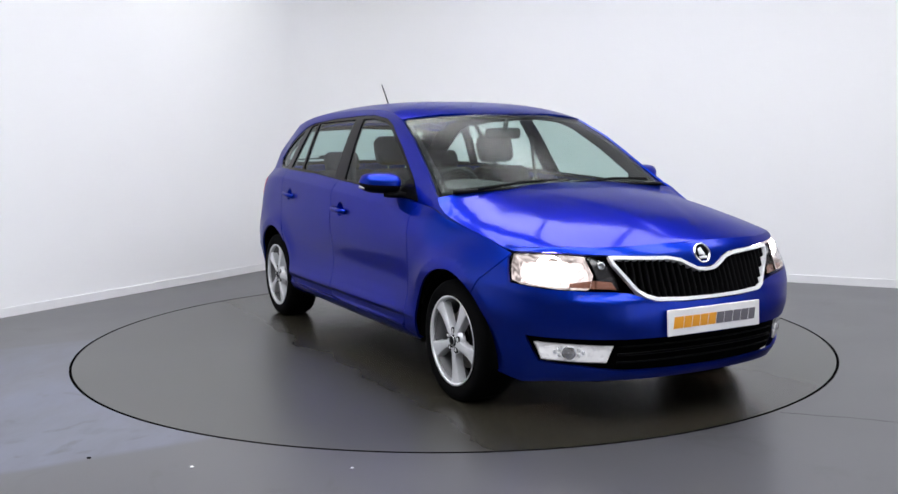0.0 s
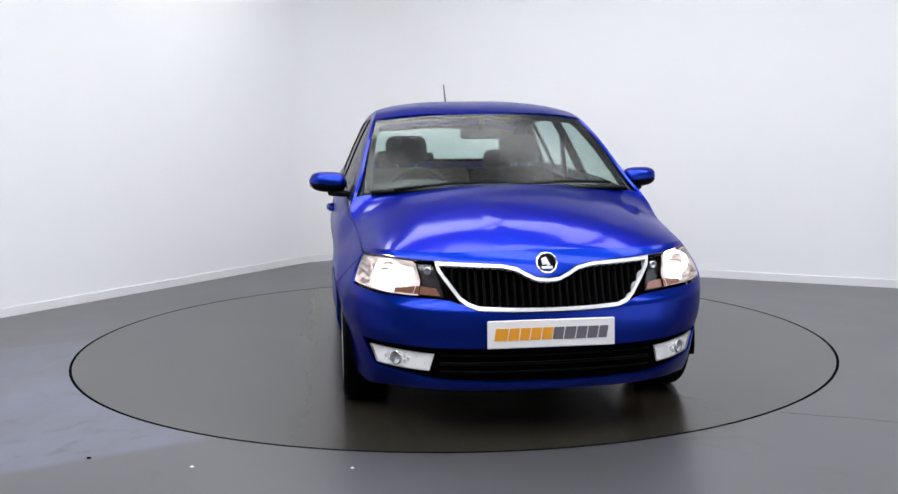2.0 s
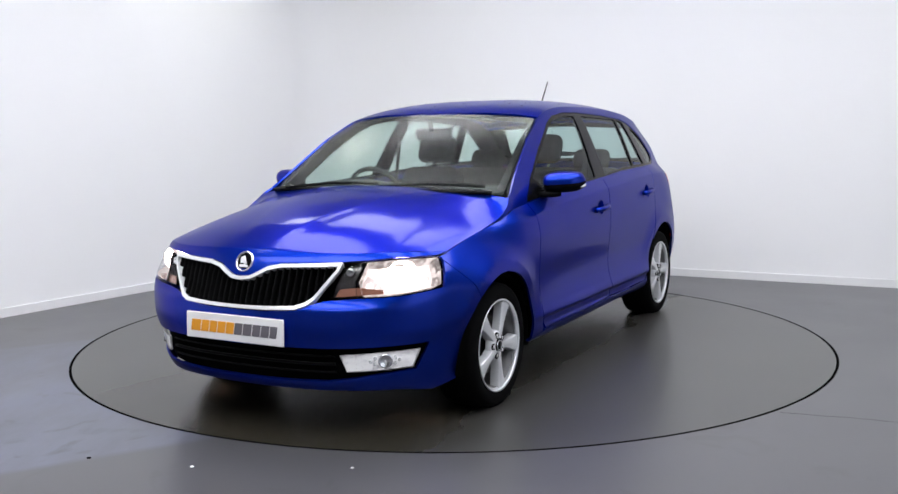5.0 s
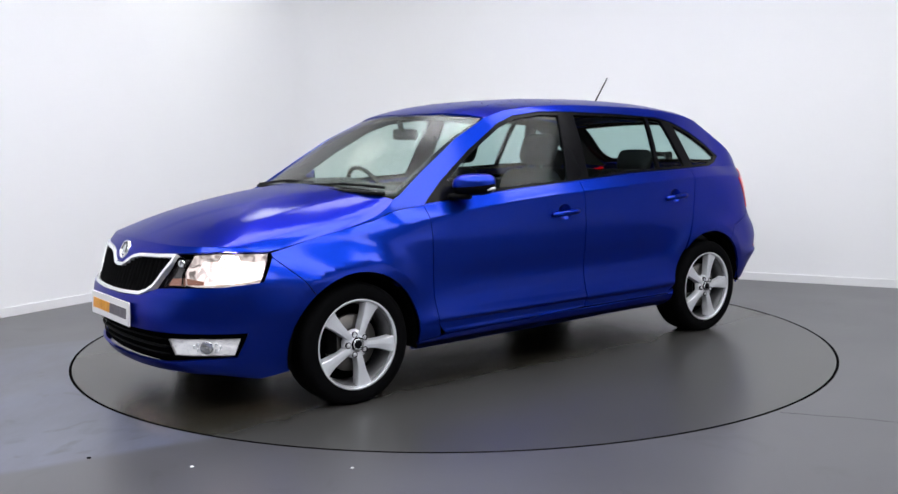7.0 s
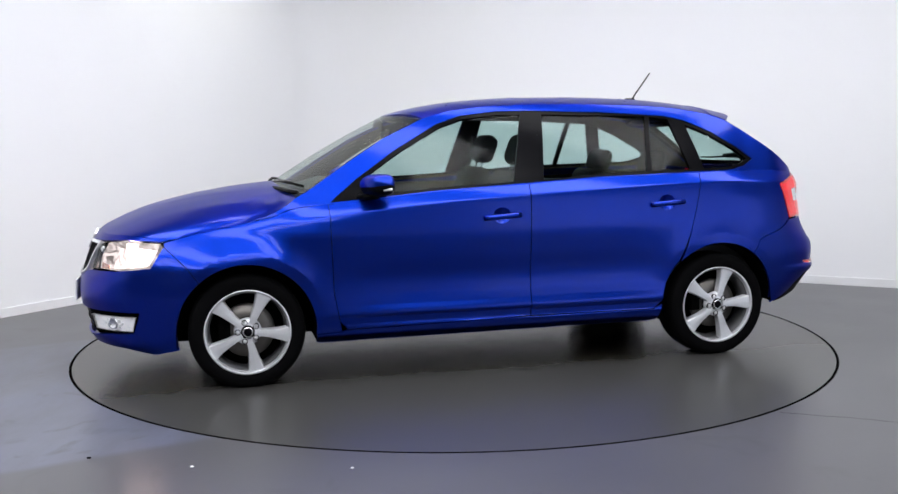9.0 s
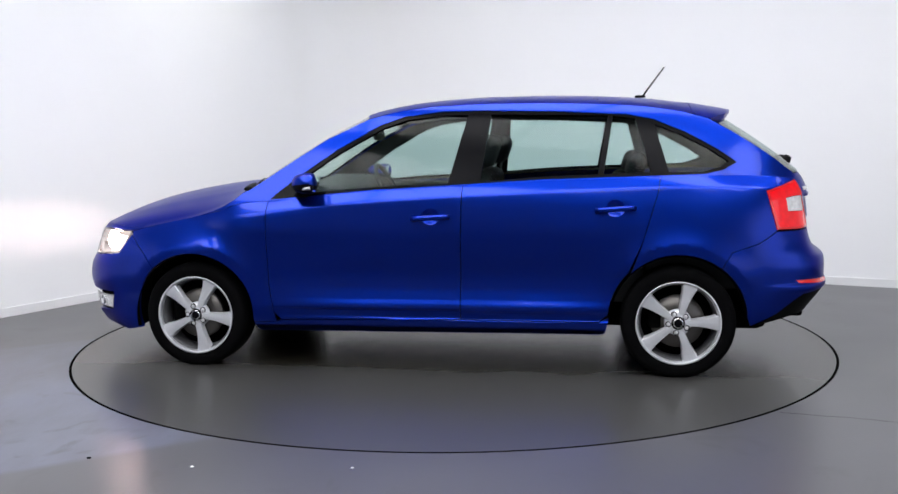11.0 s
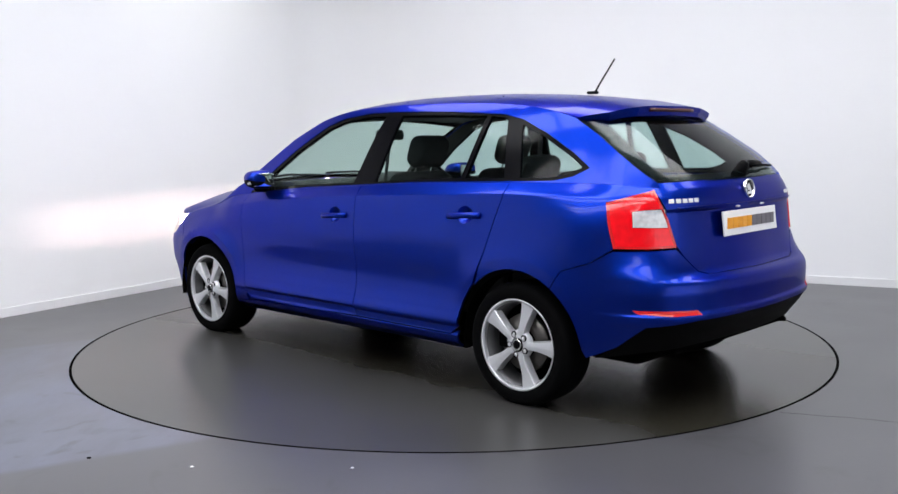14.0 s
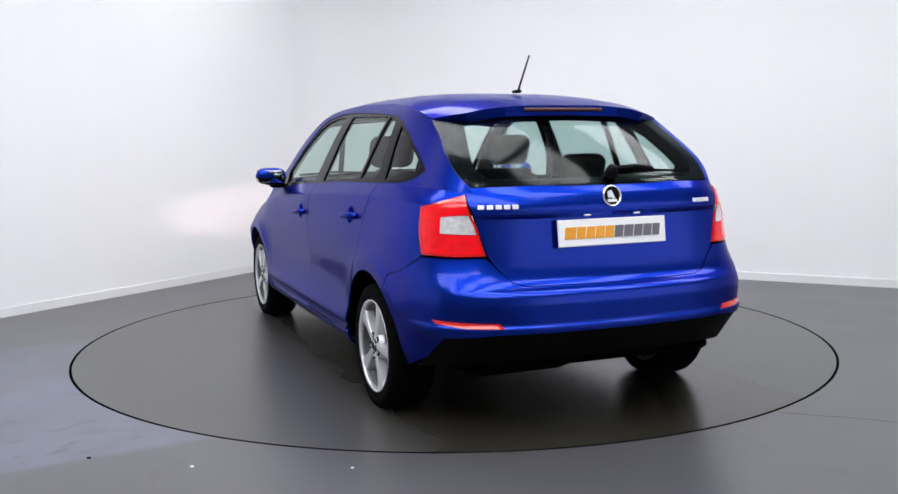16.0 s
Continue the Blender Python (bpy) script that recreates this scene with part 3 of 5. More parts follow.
def front_fittings(car, mouth_l):
    # upper grille
    gl = [at_y(0, .668), at_y(.045, .672), at_y(.085, .690), at_y(.125, .712), at_y(.19, .725), at_y(.32, .730), at_y(.452, .736), at_y(.445, .70), at_y(.40, .635), at_y(.365, .585),
          at_y(.335, .560), at_y(.29, .545), at_y(.15, .540), at_y(0, .539)]
    full = gl + [(-s, z) for s, z in gl[-2:0:-1]]
    inner = inset(dense(full, .02), .016)
    grille = skin("grille_frame", [sheet(wall, full, [inner], step=.012, gap=.001, lift=.008, thick=.03)], SATIN, car, "bright chrome grille surround")
    skin("grille_back", [sheet(wall, inset(dense(full, .02), .002), lift=-.045, gap=0, thick=-.03)], LINER, grille)
    top = shape([q for q in (0, .045, .085, .125, .19, .32, .46)], [.655, .659, .676, .698, .711, .716, .722])
    low = shape([0, .15, .29, .335, .365, .40, .445], [.552, .553, .558, .573, .598, .65, .71])
    for sgn in (1, -1):
        for k in range(14):
            y0 = .0155 + .031 * k
            z0, z1 = float(low(y0)), float(top(min(y0 + .012, .45)))
            if z1 - z0 < .02:
                continue
            bm = bmesh.new()
            lean = .0
            rows = []
            for t in (0, .33, .67, 1):
                z = z0 + (z1 - z0) * t
                p, n = wall_at(at_y(y0 - lean * (1 - t), z)[0], z, -.004)
                rows.append([bm.verts.new((q.x, q.y * sgn, q.z)) for q in (p - n * .03 + Vector((0, .005, 0)), p + Vector((0, .0035, 0)), p + n * .004, p - Vector((0, .0035, 0)), p - n * .03 - Vector((0, .005, 0)))])
            for A, B in zip(rows, rows[1:]):
                for j in range(4):
                    bm.faces.new((A[j], A[j + 1], B[j + 1], B[j]))
            part("grille_slat", bm, BLACK, grille)
    badge(car, (2.086, 0, .727), (1, 0, .42), .046)
    # lower intake bars, fog lamps
    for z, hh in ((.318, .007), (.352, .004), (.283, .004)):
        bm = bmesh.new()
        pts = []
        for k in range(25):
            y = -.44 + .88 * k / 24
            p, n = wall_at(at_y(abs(y), z)[0], z, -.022)
            pts.append((p.x, y, p.z))
        tube(bm, pts, hh, 6, flat=.9)
        part("intake_bar", bm, BLACK, car)
    fog = [on_wall(1.85, .368, .73), at_y(.60, .364), at_y(.47, .360), at_y(.490, .288), at_y(.60, .289), on_wall(1.872, .292, .708)]
    lens = both("fog_lamp", [sheet(wall, fog, lift=-.006, gap=0, thick=.012, step=.02)], LENS, car, "clear rectangular fog lamp")
    both("fog_reflector", [sheet(wall, fog, lift=-.014, gap=0, thick=-.008, step=.02)], FOG_BOWL, lens, "silvery fog lamp reflector")
    for o, sgn in zip(lens, (1, -1)):
        c, n = wall_at(on_wall(1.955, .328, .615)[0], .328, -.012)
        bm = lathe(bmesh.new(), [(.002, .004), (.016, .004), (.024, .009), (.030, .010), (.031, .0)], 28, Matrix.Translation((c.x, c.y * sgn, c.z)) @ Vector((n.x, n.y * sgn, 0)).to_track_quat("Y", "Z").to_matrix().to_4x4())
        part("fog_bulb_ring", bm, CHROME, o)
        for k, dz in ((.045, .012), (.045, -.012), (-.045, .012), (-.045, -.012), (.065, 0), (-.065, 0)):
            s0 = on_wall(1.955, .328, .615)[0] + k
            q, m = wall_at(s0, .328 + dz, -.012)
            part("fog_facet", box(bmesh.new(), q.x, q.y * sgn, q.z, .012, .012, .016, .003), SATIN, o)
    # headlamps
    hp = [at_y(.462, .728), at_y(.54, .742), on_wall(1.85, .752, .62), on_wall(1.69, .744, .725), on_wall(1.715, .70, .755), on_wall(1.755, .628, .785), on_wall(1.9, .607, .66), at_y(.50, .596), at_y(.415, .590), at_y(.43, .65)]
    cover = both("headlamp", [sheet(wall, hp, step=.02, lift=-.001, gap=.002, thick=.008)], LENS, car, "lit headlamp under a clear cover")
    bowl = [at_y(.54, .738), on_wall(1.85, .748, .62), on_wall(1.70, .740, .728), on_wall(1.72, .70, .752), on_wall(1.76, .632, .782), on_wall(1.9, .612, .66), at_y(.545, .606), at_y(.525, .66)]
    both("headlamp_bowl", [sheet(wall, bowl, step=.02, lift=-.075, gap=.002, thick=-.07)], LAMP_BOWL, cover, "glaring headlamp reflector")
    bez = [at_y(.462, .724), at_y(.53, .736), at_y(.515, .66), at_y(.525, .602), at_y(.425, .595), at_y(.435, .65)]
    both("headlamp_bezel", [sheet(wall, bez, step=.015, lift=-.022, gap=.001, thick=-.02)], SMOKED, cover, "smoked inner bezel")
    cop = [at_y(.53, .640), at_y(.62, .630), at_y(.625, .612), at_y(.44, .600), at_y(.455, .632)]
    both("indicator_reflector", [sheet(wall, cop, step=.012, lift=-.012, gap=.001, thick=.006)], COPPER, cover, "copper-tinted indicator reflector")
    for o, sgn in zip(cover, (1, -1)):
        c = Vector((1.835, .635 * sgn, .682))
        bm = lathe(bmesh.new(), [(.044, .03), (.047, .034), (.052, .03), (.052, -.02)], 28, Matrix.Translation(c) @ Matrix.Rotation(radians(-90), 4, "Z"))
        part("projector_ring", bm, LAMP_RING, o, "ring round the bulb, made to glow for glare")
        dip = Matrix.Translation(c) @ Matrix.Rotation(radians(3.0), 4, "Y")
        bm = box(bmesh.new(), -.014, 0, 0, .004, .056, .005, m=dip)
        part("bulb", bm, LAMP_GLOW, o, "blazing white headlamp bulb", smooth=False)
        # Dark slot plates, added to narrow the bulb's beam on the wall.
        bm = box(bmesh.new(), .012, 0, .008, .052, .066, .002, m=dip)
        box(bm, .012, 0, -.008, .052, .066, .002, m=dip)
        box(bm, -.019, 0, 0, .004, .066, .018, m=dip)
        for e in (.034, -.034):
            box(bm, .012, e, 0, .052, .002, .018, m=dip)
        part("bulb_shield", bm, SMOKED, o, smooth=False)
        q, m = wall_at(at_y(.485, .70)[0], .70, -.014)
        bm = lathe(bmesh.new(), [(.001, .004), (.010, .004), (.016, .008), (.018, .0)], 20, Matrix.Translation((q.x, q.y * sgn, q.z)) @ Vector((m.x, m.y * sgn, 0)).to_track_quat("Y", "Z").to_matrix().to_4x4())
        part("side_light", bm, CHROME, o)
    plate(car, 2.172, .454, -2, 1)
    # windscreen wipers and scuttle
    bm = bmesh.new()
    pts = [(1.135 - .10 * (y / .66) ** 2, y, .982 - .012 * (y / .66) ** 2) for y in [-.66 + 1.32 * k / 16 for k in range(17)]]
    tube(bm, pts, .022, 6, flat=.5)
    part("scuttle", bm, BLACK, car, "black plastic panel below the windscreen")
    for a, b in (((1.10, .05, .998), (.985, .60, .998)), ((1.09, -.55, .985), (1.06, .02, 1.012))):
        bm = tube(bmesh.new(), [a, Vector(a).lerp(Vector(b), .5) + Vector((.01, 0, .012)), b], .008, 6)
        part("wiper", bm, BLACK, car, "black wiper arm")


def rear_fittings(car, gate):
    lampp = [at_y_rear(.614, 1.008), on_wall(-1.83, .985), on_wall(-1.735, .955), on_wall(-1.758, .86), on_wall(-1.788, .760), on_wall(-1.90, .757, .67), at_y_rear(.560, .760), at_y_rear(.588, .88)]
    hole = [at_y_rear(.603, .927), on_wall(-1.90, .924, .68), on_wall(-1.838, .917), on_wall(-1.848, .850), at_y_rear(.588, .846)]
    red = both("tail_lamp", [sheet(wall, lampp, [hole], step=.02, gap=.0015, lift=.004, thick=.012)], RED_LENS, car, "lit red tail lamp with a clear insert")
    both("reversing_lens", [sheet(wall, hole, step=.02, gap=.001, lift=.001, thick=.01)], CLEAR_WHITE, red, "clear reversing lens")
    mid = lambda f: [tuple(np.mean(lampp, 0) + (np.array(q) - np.mean(lampp, 0)) * f) for q in lampp]
    outer_ = dense(mid(.90), .02)
    both("lamp_border", [sheet(wall, lampp, [outer_], step=.02, gap=.001, lift=.0055, thick=.004)], RED_DIM, red, "deep red lamp edge")
    ref = [at_y_rear(.545, .498), at_y_rear(.66, .502), on_wall(-1.885, .505), on_wall(-1.90, .488, .75), at_y_rear(.66, .478), at_y_rear(.53, .476)]
    both("rear_reflector", [sheet(wall, ref, step=.02, gap=0, lift=.003, thick=.02)], RED_DIM, car, "slim red bumper reflector")
    # tailgate ledge and plate
    led = [(0, .930), (.40, .932), (.55, .930), (.42, .916), (0, .908)]
    led = [at_y_rear(y, z) for y, z in led]
    skin("plate_ledge", [sheet(wall, led + [(2 * S_END - s, z) for s, z in led[-2:0:-1]], lift=.009, gap=0, thick=.02)], PAINT, car, "blue ledge above the rear plate")
    for y in (.12, -.12):
        part("plate_lamp", box(bmesh.new(), -2.028, y, .915, .012, .03, .008, .003), SATIN, car)
    plate(car, -2.030, .842, -7, -1)
    badge(car, (-2.020, 0, .990), (-1, 0, .13), .046)
    for y0, y1, z, n in ((.588, .420, .958, 5), (-.432, -.540, .955, 5)):
        for k in range(n):
            w = (y1 - y0) / n
            y = y0 + w * (k + .5)
            s_, z_ = at_y_rear(y, z)
            p, nn = wall_at(s_, z, .002)
            bm = box(bmesh.new(), 0, 0, 0, abs(w) * .78, .004, .018, .001, Matrix.Translation(p) @ nn.to_track_quat("Y", "Z").to_matrix().to_4x4())
            part("lettering_bar", bm, SATIN, car, "silver lettering bar", smooth=False)
    # spoiler, brake light, rear wiper, aerial
    yr = lambda x: float(cabin([x], [float(RAIL(x))])[0, 1])
    sl = [(-1.3855, 0), (-1.3825, .30), (-1.3785, yr(-1.3785)), (-1.43, yr(-1.43)), (-1.475, yr(-1.475) - .008), (-1.56, .46), (-1.605, .29), (-1.62, 0)]
    so = sl + [(x, -y) for x, y in sl[-2:0:-1]]
    sp = skin("roof_spoiler", [sheet(roof, so, step=.025, gap=0, lift=.003, thick=.024)], PAINT, car, "blue roof spoiler")
    su = inset(dense(so, .03), .006)
    skin("spoiler_underside", [sheet(roof, su, step=.04, gap=0, lift=-.020, thick=.022)], PAINT, sp)
    bm = tube(bmesh.new(), [(-1.607 - .010 * (1 - (y / .2) ** 2), y, 1.362) for y in [-.2 + .4 * k / 10 for k in range(11)]], .010, 6)
    part("brake_light", bm, DARK_RED, sp, "dark red high brake light")
    bm = lathe(bmesh.new(), [(.0005, .05), (.018, .048), (.026, .03), (.03, 0)], 16, pose(-1.962, -.03, 1.072, 60, 0, 90))
    tube(bm, [(-1.975, -.03, 1.10), (-1.965, -.15, 1.108), (-1.95, -.25, 1.10)], .014, 8, r_end=.010)
    part("rear_wiper", bm, BLACK, car, "black rear wiper arm")
    part("rear_wiper_blade", tube(bmesh.new(), [(-1.97, -.08, 1.088), (-1.955, -.25, 1.090), (-1.905, -.47, 1.083)], .008, 6, r_end=.005), RUBBER, car)
    bm = tube(bmesh.new(), [(-1.150, 0, 1.462), (-1.175, 0, 1.50), (-1.273, 0, 1.632)], .006, 8, r_end=.004)
    a = part("aerial", bm, BLACK, car, "short black roof aerial")
    bm = box(bmesh.new(), -1.138, 0, 1.466, .062, .030, .016, .007)
    part("aerial_base", bm, BLACK, a)
    part("tow_eye", tube(bmesh.new(), [(-1.75, -.5, .32), (-1.95, -.5, .290), (-1.99, -.5, .295)], .012, 8), BLACK, car)


def door_mirror(doors):
    for door, sgn in zip(doors, (1, -1)):
        def shell(zlo, zhi, grow=1.0):
            bm = bmesh.new()
            rows, n = [], 20
            for i in range(13):
                t = i / 12
                y = .775 + .205 * t
                f = ((max(0.0, 1 - (2 * t - 1) ** 4)) ** .5 * .86 + .14) * (1.04 - .22 * t * t)
                row = []
                for k in range(n + 1):
                    a = zlo + (zhi - zlo) * k / n
                    c, s = math.cos(a), math.sin(a)
                    rx = .095 if c > 0 else .045
                    x = .635 - .045 * t + rx * f * math.copysign(abs(c) ** .75, c)
                    z = 1.008 + .010 * (t - .5) + .058 * f * math.copysign(abs(s) ** .8, s) * (.92 + .08 * t)
                    row.append(bm.verts.new((.6 + (x - .6) * grow, y * sgn, z)))
                rows.append(row)
            for A, B in zip(rows, rows[1:]):
                for k in range(n):
                    bm.faces.new((A[k], A[k + 1], B[k + 1], B[k]))
            bm.faces.new(rows[0])
            bm.faces.new(rows[-1])
            return bm
        cap = part("mirror_cap", shell(-.12, math.pi + .12), PAINT, door, "blue door mirror cap")
        part("mirror_base", shell(math.pi + .06, math.tau - .06, .985), BLACK, cap)
        bm = bmesh.new()
        tube(bm, [(.70, .765 * sgn, .945), (.68, .81 * sgn, .948), (.645, .86 * sgn, .953)], .030, 10, flat=.55, r_end=.036)
        part("mirror_arm", bm, BLACK, cap)
        bm = box(bmesh.new(), .572, .88 * sgn, 1.008, .006, .135, .078, .002, Matrix())
        part("mirror_glass", bm, MIRROR_GLASS, cap)
        bm = tube(bmesh.new(), [(.628, .955 * sgn, .985), (.60, .968 * sgn, .988), (.578, .972 * sgn, .990)], .009, 6)
        part("mirror_indicator", bm, CLEAR_WHITE, cap, "clear repeater strip")
    # black sail in the front window corner
    sail = [(.862, .920), (.60, .944), (.70, 1.035), (.735, 1.022), (.84, .942)]
    both("mirror_sail", [sheet(cabin, sail, gap=0, lift=.002, thick=.01)], GLOSS, doors)


def build_wheels(car):
    RIM = .221
    spin = {(1, 1): -25, (-1, 1): -17, (1, -1): -40, (-1, -1): -55}
    tread = [(.209, .095), (.226, .103), (.260, .106), (.279, .098), (.288, .083), (.2915, .060), (.2915, -.060), (.288, -.083), (.279, -.098), (.260, -.106), (.226, -.103), (.209, -.095)]
    for fx, x, z, yo, end in ((1, FX, .2835, .724, 190), (-1, RX, .2845, .733, 178)):
        for sgn in (1, -1):
            wheel = new("wheel")
            wheel.parent = car
            wheel["label"] = "silver five-spoke alloy wheel with black tyre"
            wheel.matrix_basis = pose(x, yo * sgn, z)
            f = Matrix.Diagonal((.972, sgn, .972, 1)) @ Matrix.Rotation(radians(spin[fx, sgn]), 4, "Y")
            bm = lathe(bmesh.new(), tread, 64)
            for v in bm.verts:
                v.co.z = max(v.co.z, -z)
            tyre = part("tyre", bm, RUBBER, wheel, "black road tyre, slightly flattened under load")
            # tread blocks: grooves round the tyre
            for o in (-.04, 0, .04):
                bm = lathe(bmesh.new(), [(.2912, o - .004), (.2918, o), (.2912, o + .004)], 64)
                for v in bm.verts:
                    v.co.z = max(v.co.z, -z)
                part("tread_groove", bm, LINER, tyre)
            bm = lathe(bmesh.new(), [(.214, .100), (.222, .104), (RIM, .100), (RIM, .090), (.210, .086), (.204, .085), (.214, .100)], 64, f)
            rim = part("rim", bm, ALLOY, wheel)
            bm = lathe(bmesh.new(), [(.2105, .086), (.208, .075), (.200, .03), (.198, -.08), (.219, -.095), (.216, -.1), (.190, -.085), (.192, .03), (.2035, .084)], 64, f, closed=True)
            part("barrel", bm, BARREL, rim, "inner barrel with its shade painted in grey")
            for k in range(5):
                bm = bmesh.new()
                rows = []
                for r, w0, w1, yy in ((.040, -24, 24, .092), (.065, -16, 15, .094), (.090, -13.5, 11, .094), (.120, -11.5, 9.5, .093), (.150, -10.5, 9.8, .092), (.180, -10.5, 10.5, .092), (.205, -11, 11.3, .093), (.216, -11.5, 11.8, .096)):
                    mid_ = 2 * (1 - r / .216)
                    row = []
                    for ang, dy in ((w0 - 1.5, -.040), (w0, -.004), (w0 + 1.2, 0), (mid_ * .2 + (w0 + w1) / 2, .002), (w1 - 1.2, 0), (w1, -.004), (w1 + 1.5, -.040)):
                        a = radians(90 - (ang + mid_ + 72 * k))
                        row.append(bm.verts.new(f @ Vector((r * math.cos(a) * -1, yy + dy, r * math.sin(a)))))
                    rows.append(row)
                for A, B in zip(rows, rows[1:]):
                    for j in range(6):
                        bm.faces.new((A[j], A[j + 1], B[j + 1], B[j]))
                bm.faces.new(rows[0])
                bm.faces.new(rows[-1])
                part("spoke", bm, ALLOY, rim, smooth=False)
                a = radians(90 - (36 + 72 * k) - 30 + 36)
                c = Vector((-.0515 * math.cos(a), .085, .0515 * math.sin(a)))
                bm = lathe(bmesh.new(), [(.0155, .0), (.0155, .0105), (.0125, .012), (.011, .004), (.0005, .004)], 14, f @ Matrix.Translation(c))
                part("bolt_recess", bm, GLOSS, rim, "black bolt recess")
                bm = lathe(bmesh.new(), [(.0078, .0), (.0078, .011), (.0062, .0125), (.0005, .0125)], 10, f @ Matrix.Translation(c))
                part("wheel_bolt", bm, SATIN, rim)
            bm = lathe(bmesh.new(), [(.036, .096), (.052, .093), (.068, .088), (.072, .06)], 32, f)
            part("hub", bm, ALLOY, rim)
            bm = lathe(bmesh.new(), [(.0005, .100), (.022, .100), (.027, .097), (.029, .090)], 28, f)
            cap = part("centre_cap", bm, GLOSS, rim, "black centre cap")
            bm = lathe(bmesh.new(), [(.021, .1005), (.024, .1015), (.027, .0985)], 28, f)
            part("cap_ring", bm, CHROME, cap)
            bm = lathe(bmesh.new(), [(.065, .040), (.135, .040), (.137, .030), (.137, .020), (.065, .020)], 48, Matrix.Diagonal((1, sgn, 1, 1)))
            part("brake_disc", bm, STEEL, wheel)
            bm = box(bmesh.new(), .115, .035 * sgn, .03, .06, .05, .13, .012)
            part("brake_caliper", bm, LINER, wheel)
            bm = lathe(bmesh.new(), [(.0005, -.02), (.19, -.02), (.195, -.05)], 40, Matrix.Diagonal((1, sgn, 1, 1)))
            part("back_plate", bm, LINER, wheel)
            # well liner
            bm = bmesh.new()
            rows = []
            for k in range(29):
                a = radians(-10 + (end + 10) * k / 28)
                rows.append([bm.verts.new((x + (ARC + .004) * math.cos(a), y * sgn, z - .01 + (ARC + .004) * math.sin(a))) for y in (.815, .70, .46)])
            for A, B in zip(rows, rows[1:]):
                bm.faces.new((A[0], A[1], B[1], B[0]))
                bm.faces.new((A[1], A[2], B[2], B[1]))
            bm.faces.new([r[2] for r in rows])
            part("wheel_well", bm, LINER, car)


def seat(car, x, y, name, rear=False):
    """Front bucket seat on the cabin floor."""
    s = new(name)
    s.parent = car
    s["label"] = "charcoal cloth seat with headrest"
    part("cushion", box(bmesh.new(), .22, 0, .47, .52, .50, .16, .06, seg=4), SEAT, s)
    lean = Matrix.Translation((0, 0, .50)) @ Matrix.Rotation(radians(-20), 4, "Y")
    bm = box(bmesh.new(), -.02, 0, .29, .15, .48, .60, .07, lean, seg=4)
    for v in bm.verts:
        t = max(0, (v.co.z - .85) / .25)
        v.co.y *= 1 - .18 * t
    part("backrest", bm, SEAT, s)
    bm = box(bmesh.new(), -.02, 0, .715, .11, .265, .185, .055, lean, seg=4)
    part("headrest", bm, SEAT, s)
    for dy in (.06, -.06):
        part("headrest_post", tube(bmesh.new(), [lean @ Vector((-.02, dy, .55)), lean @ Vector((-.02, dy, .66))], .006, 6), CHROME, s)
    s.matrix_basis = pose(x, y, 0)


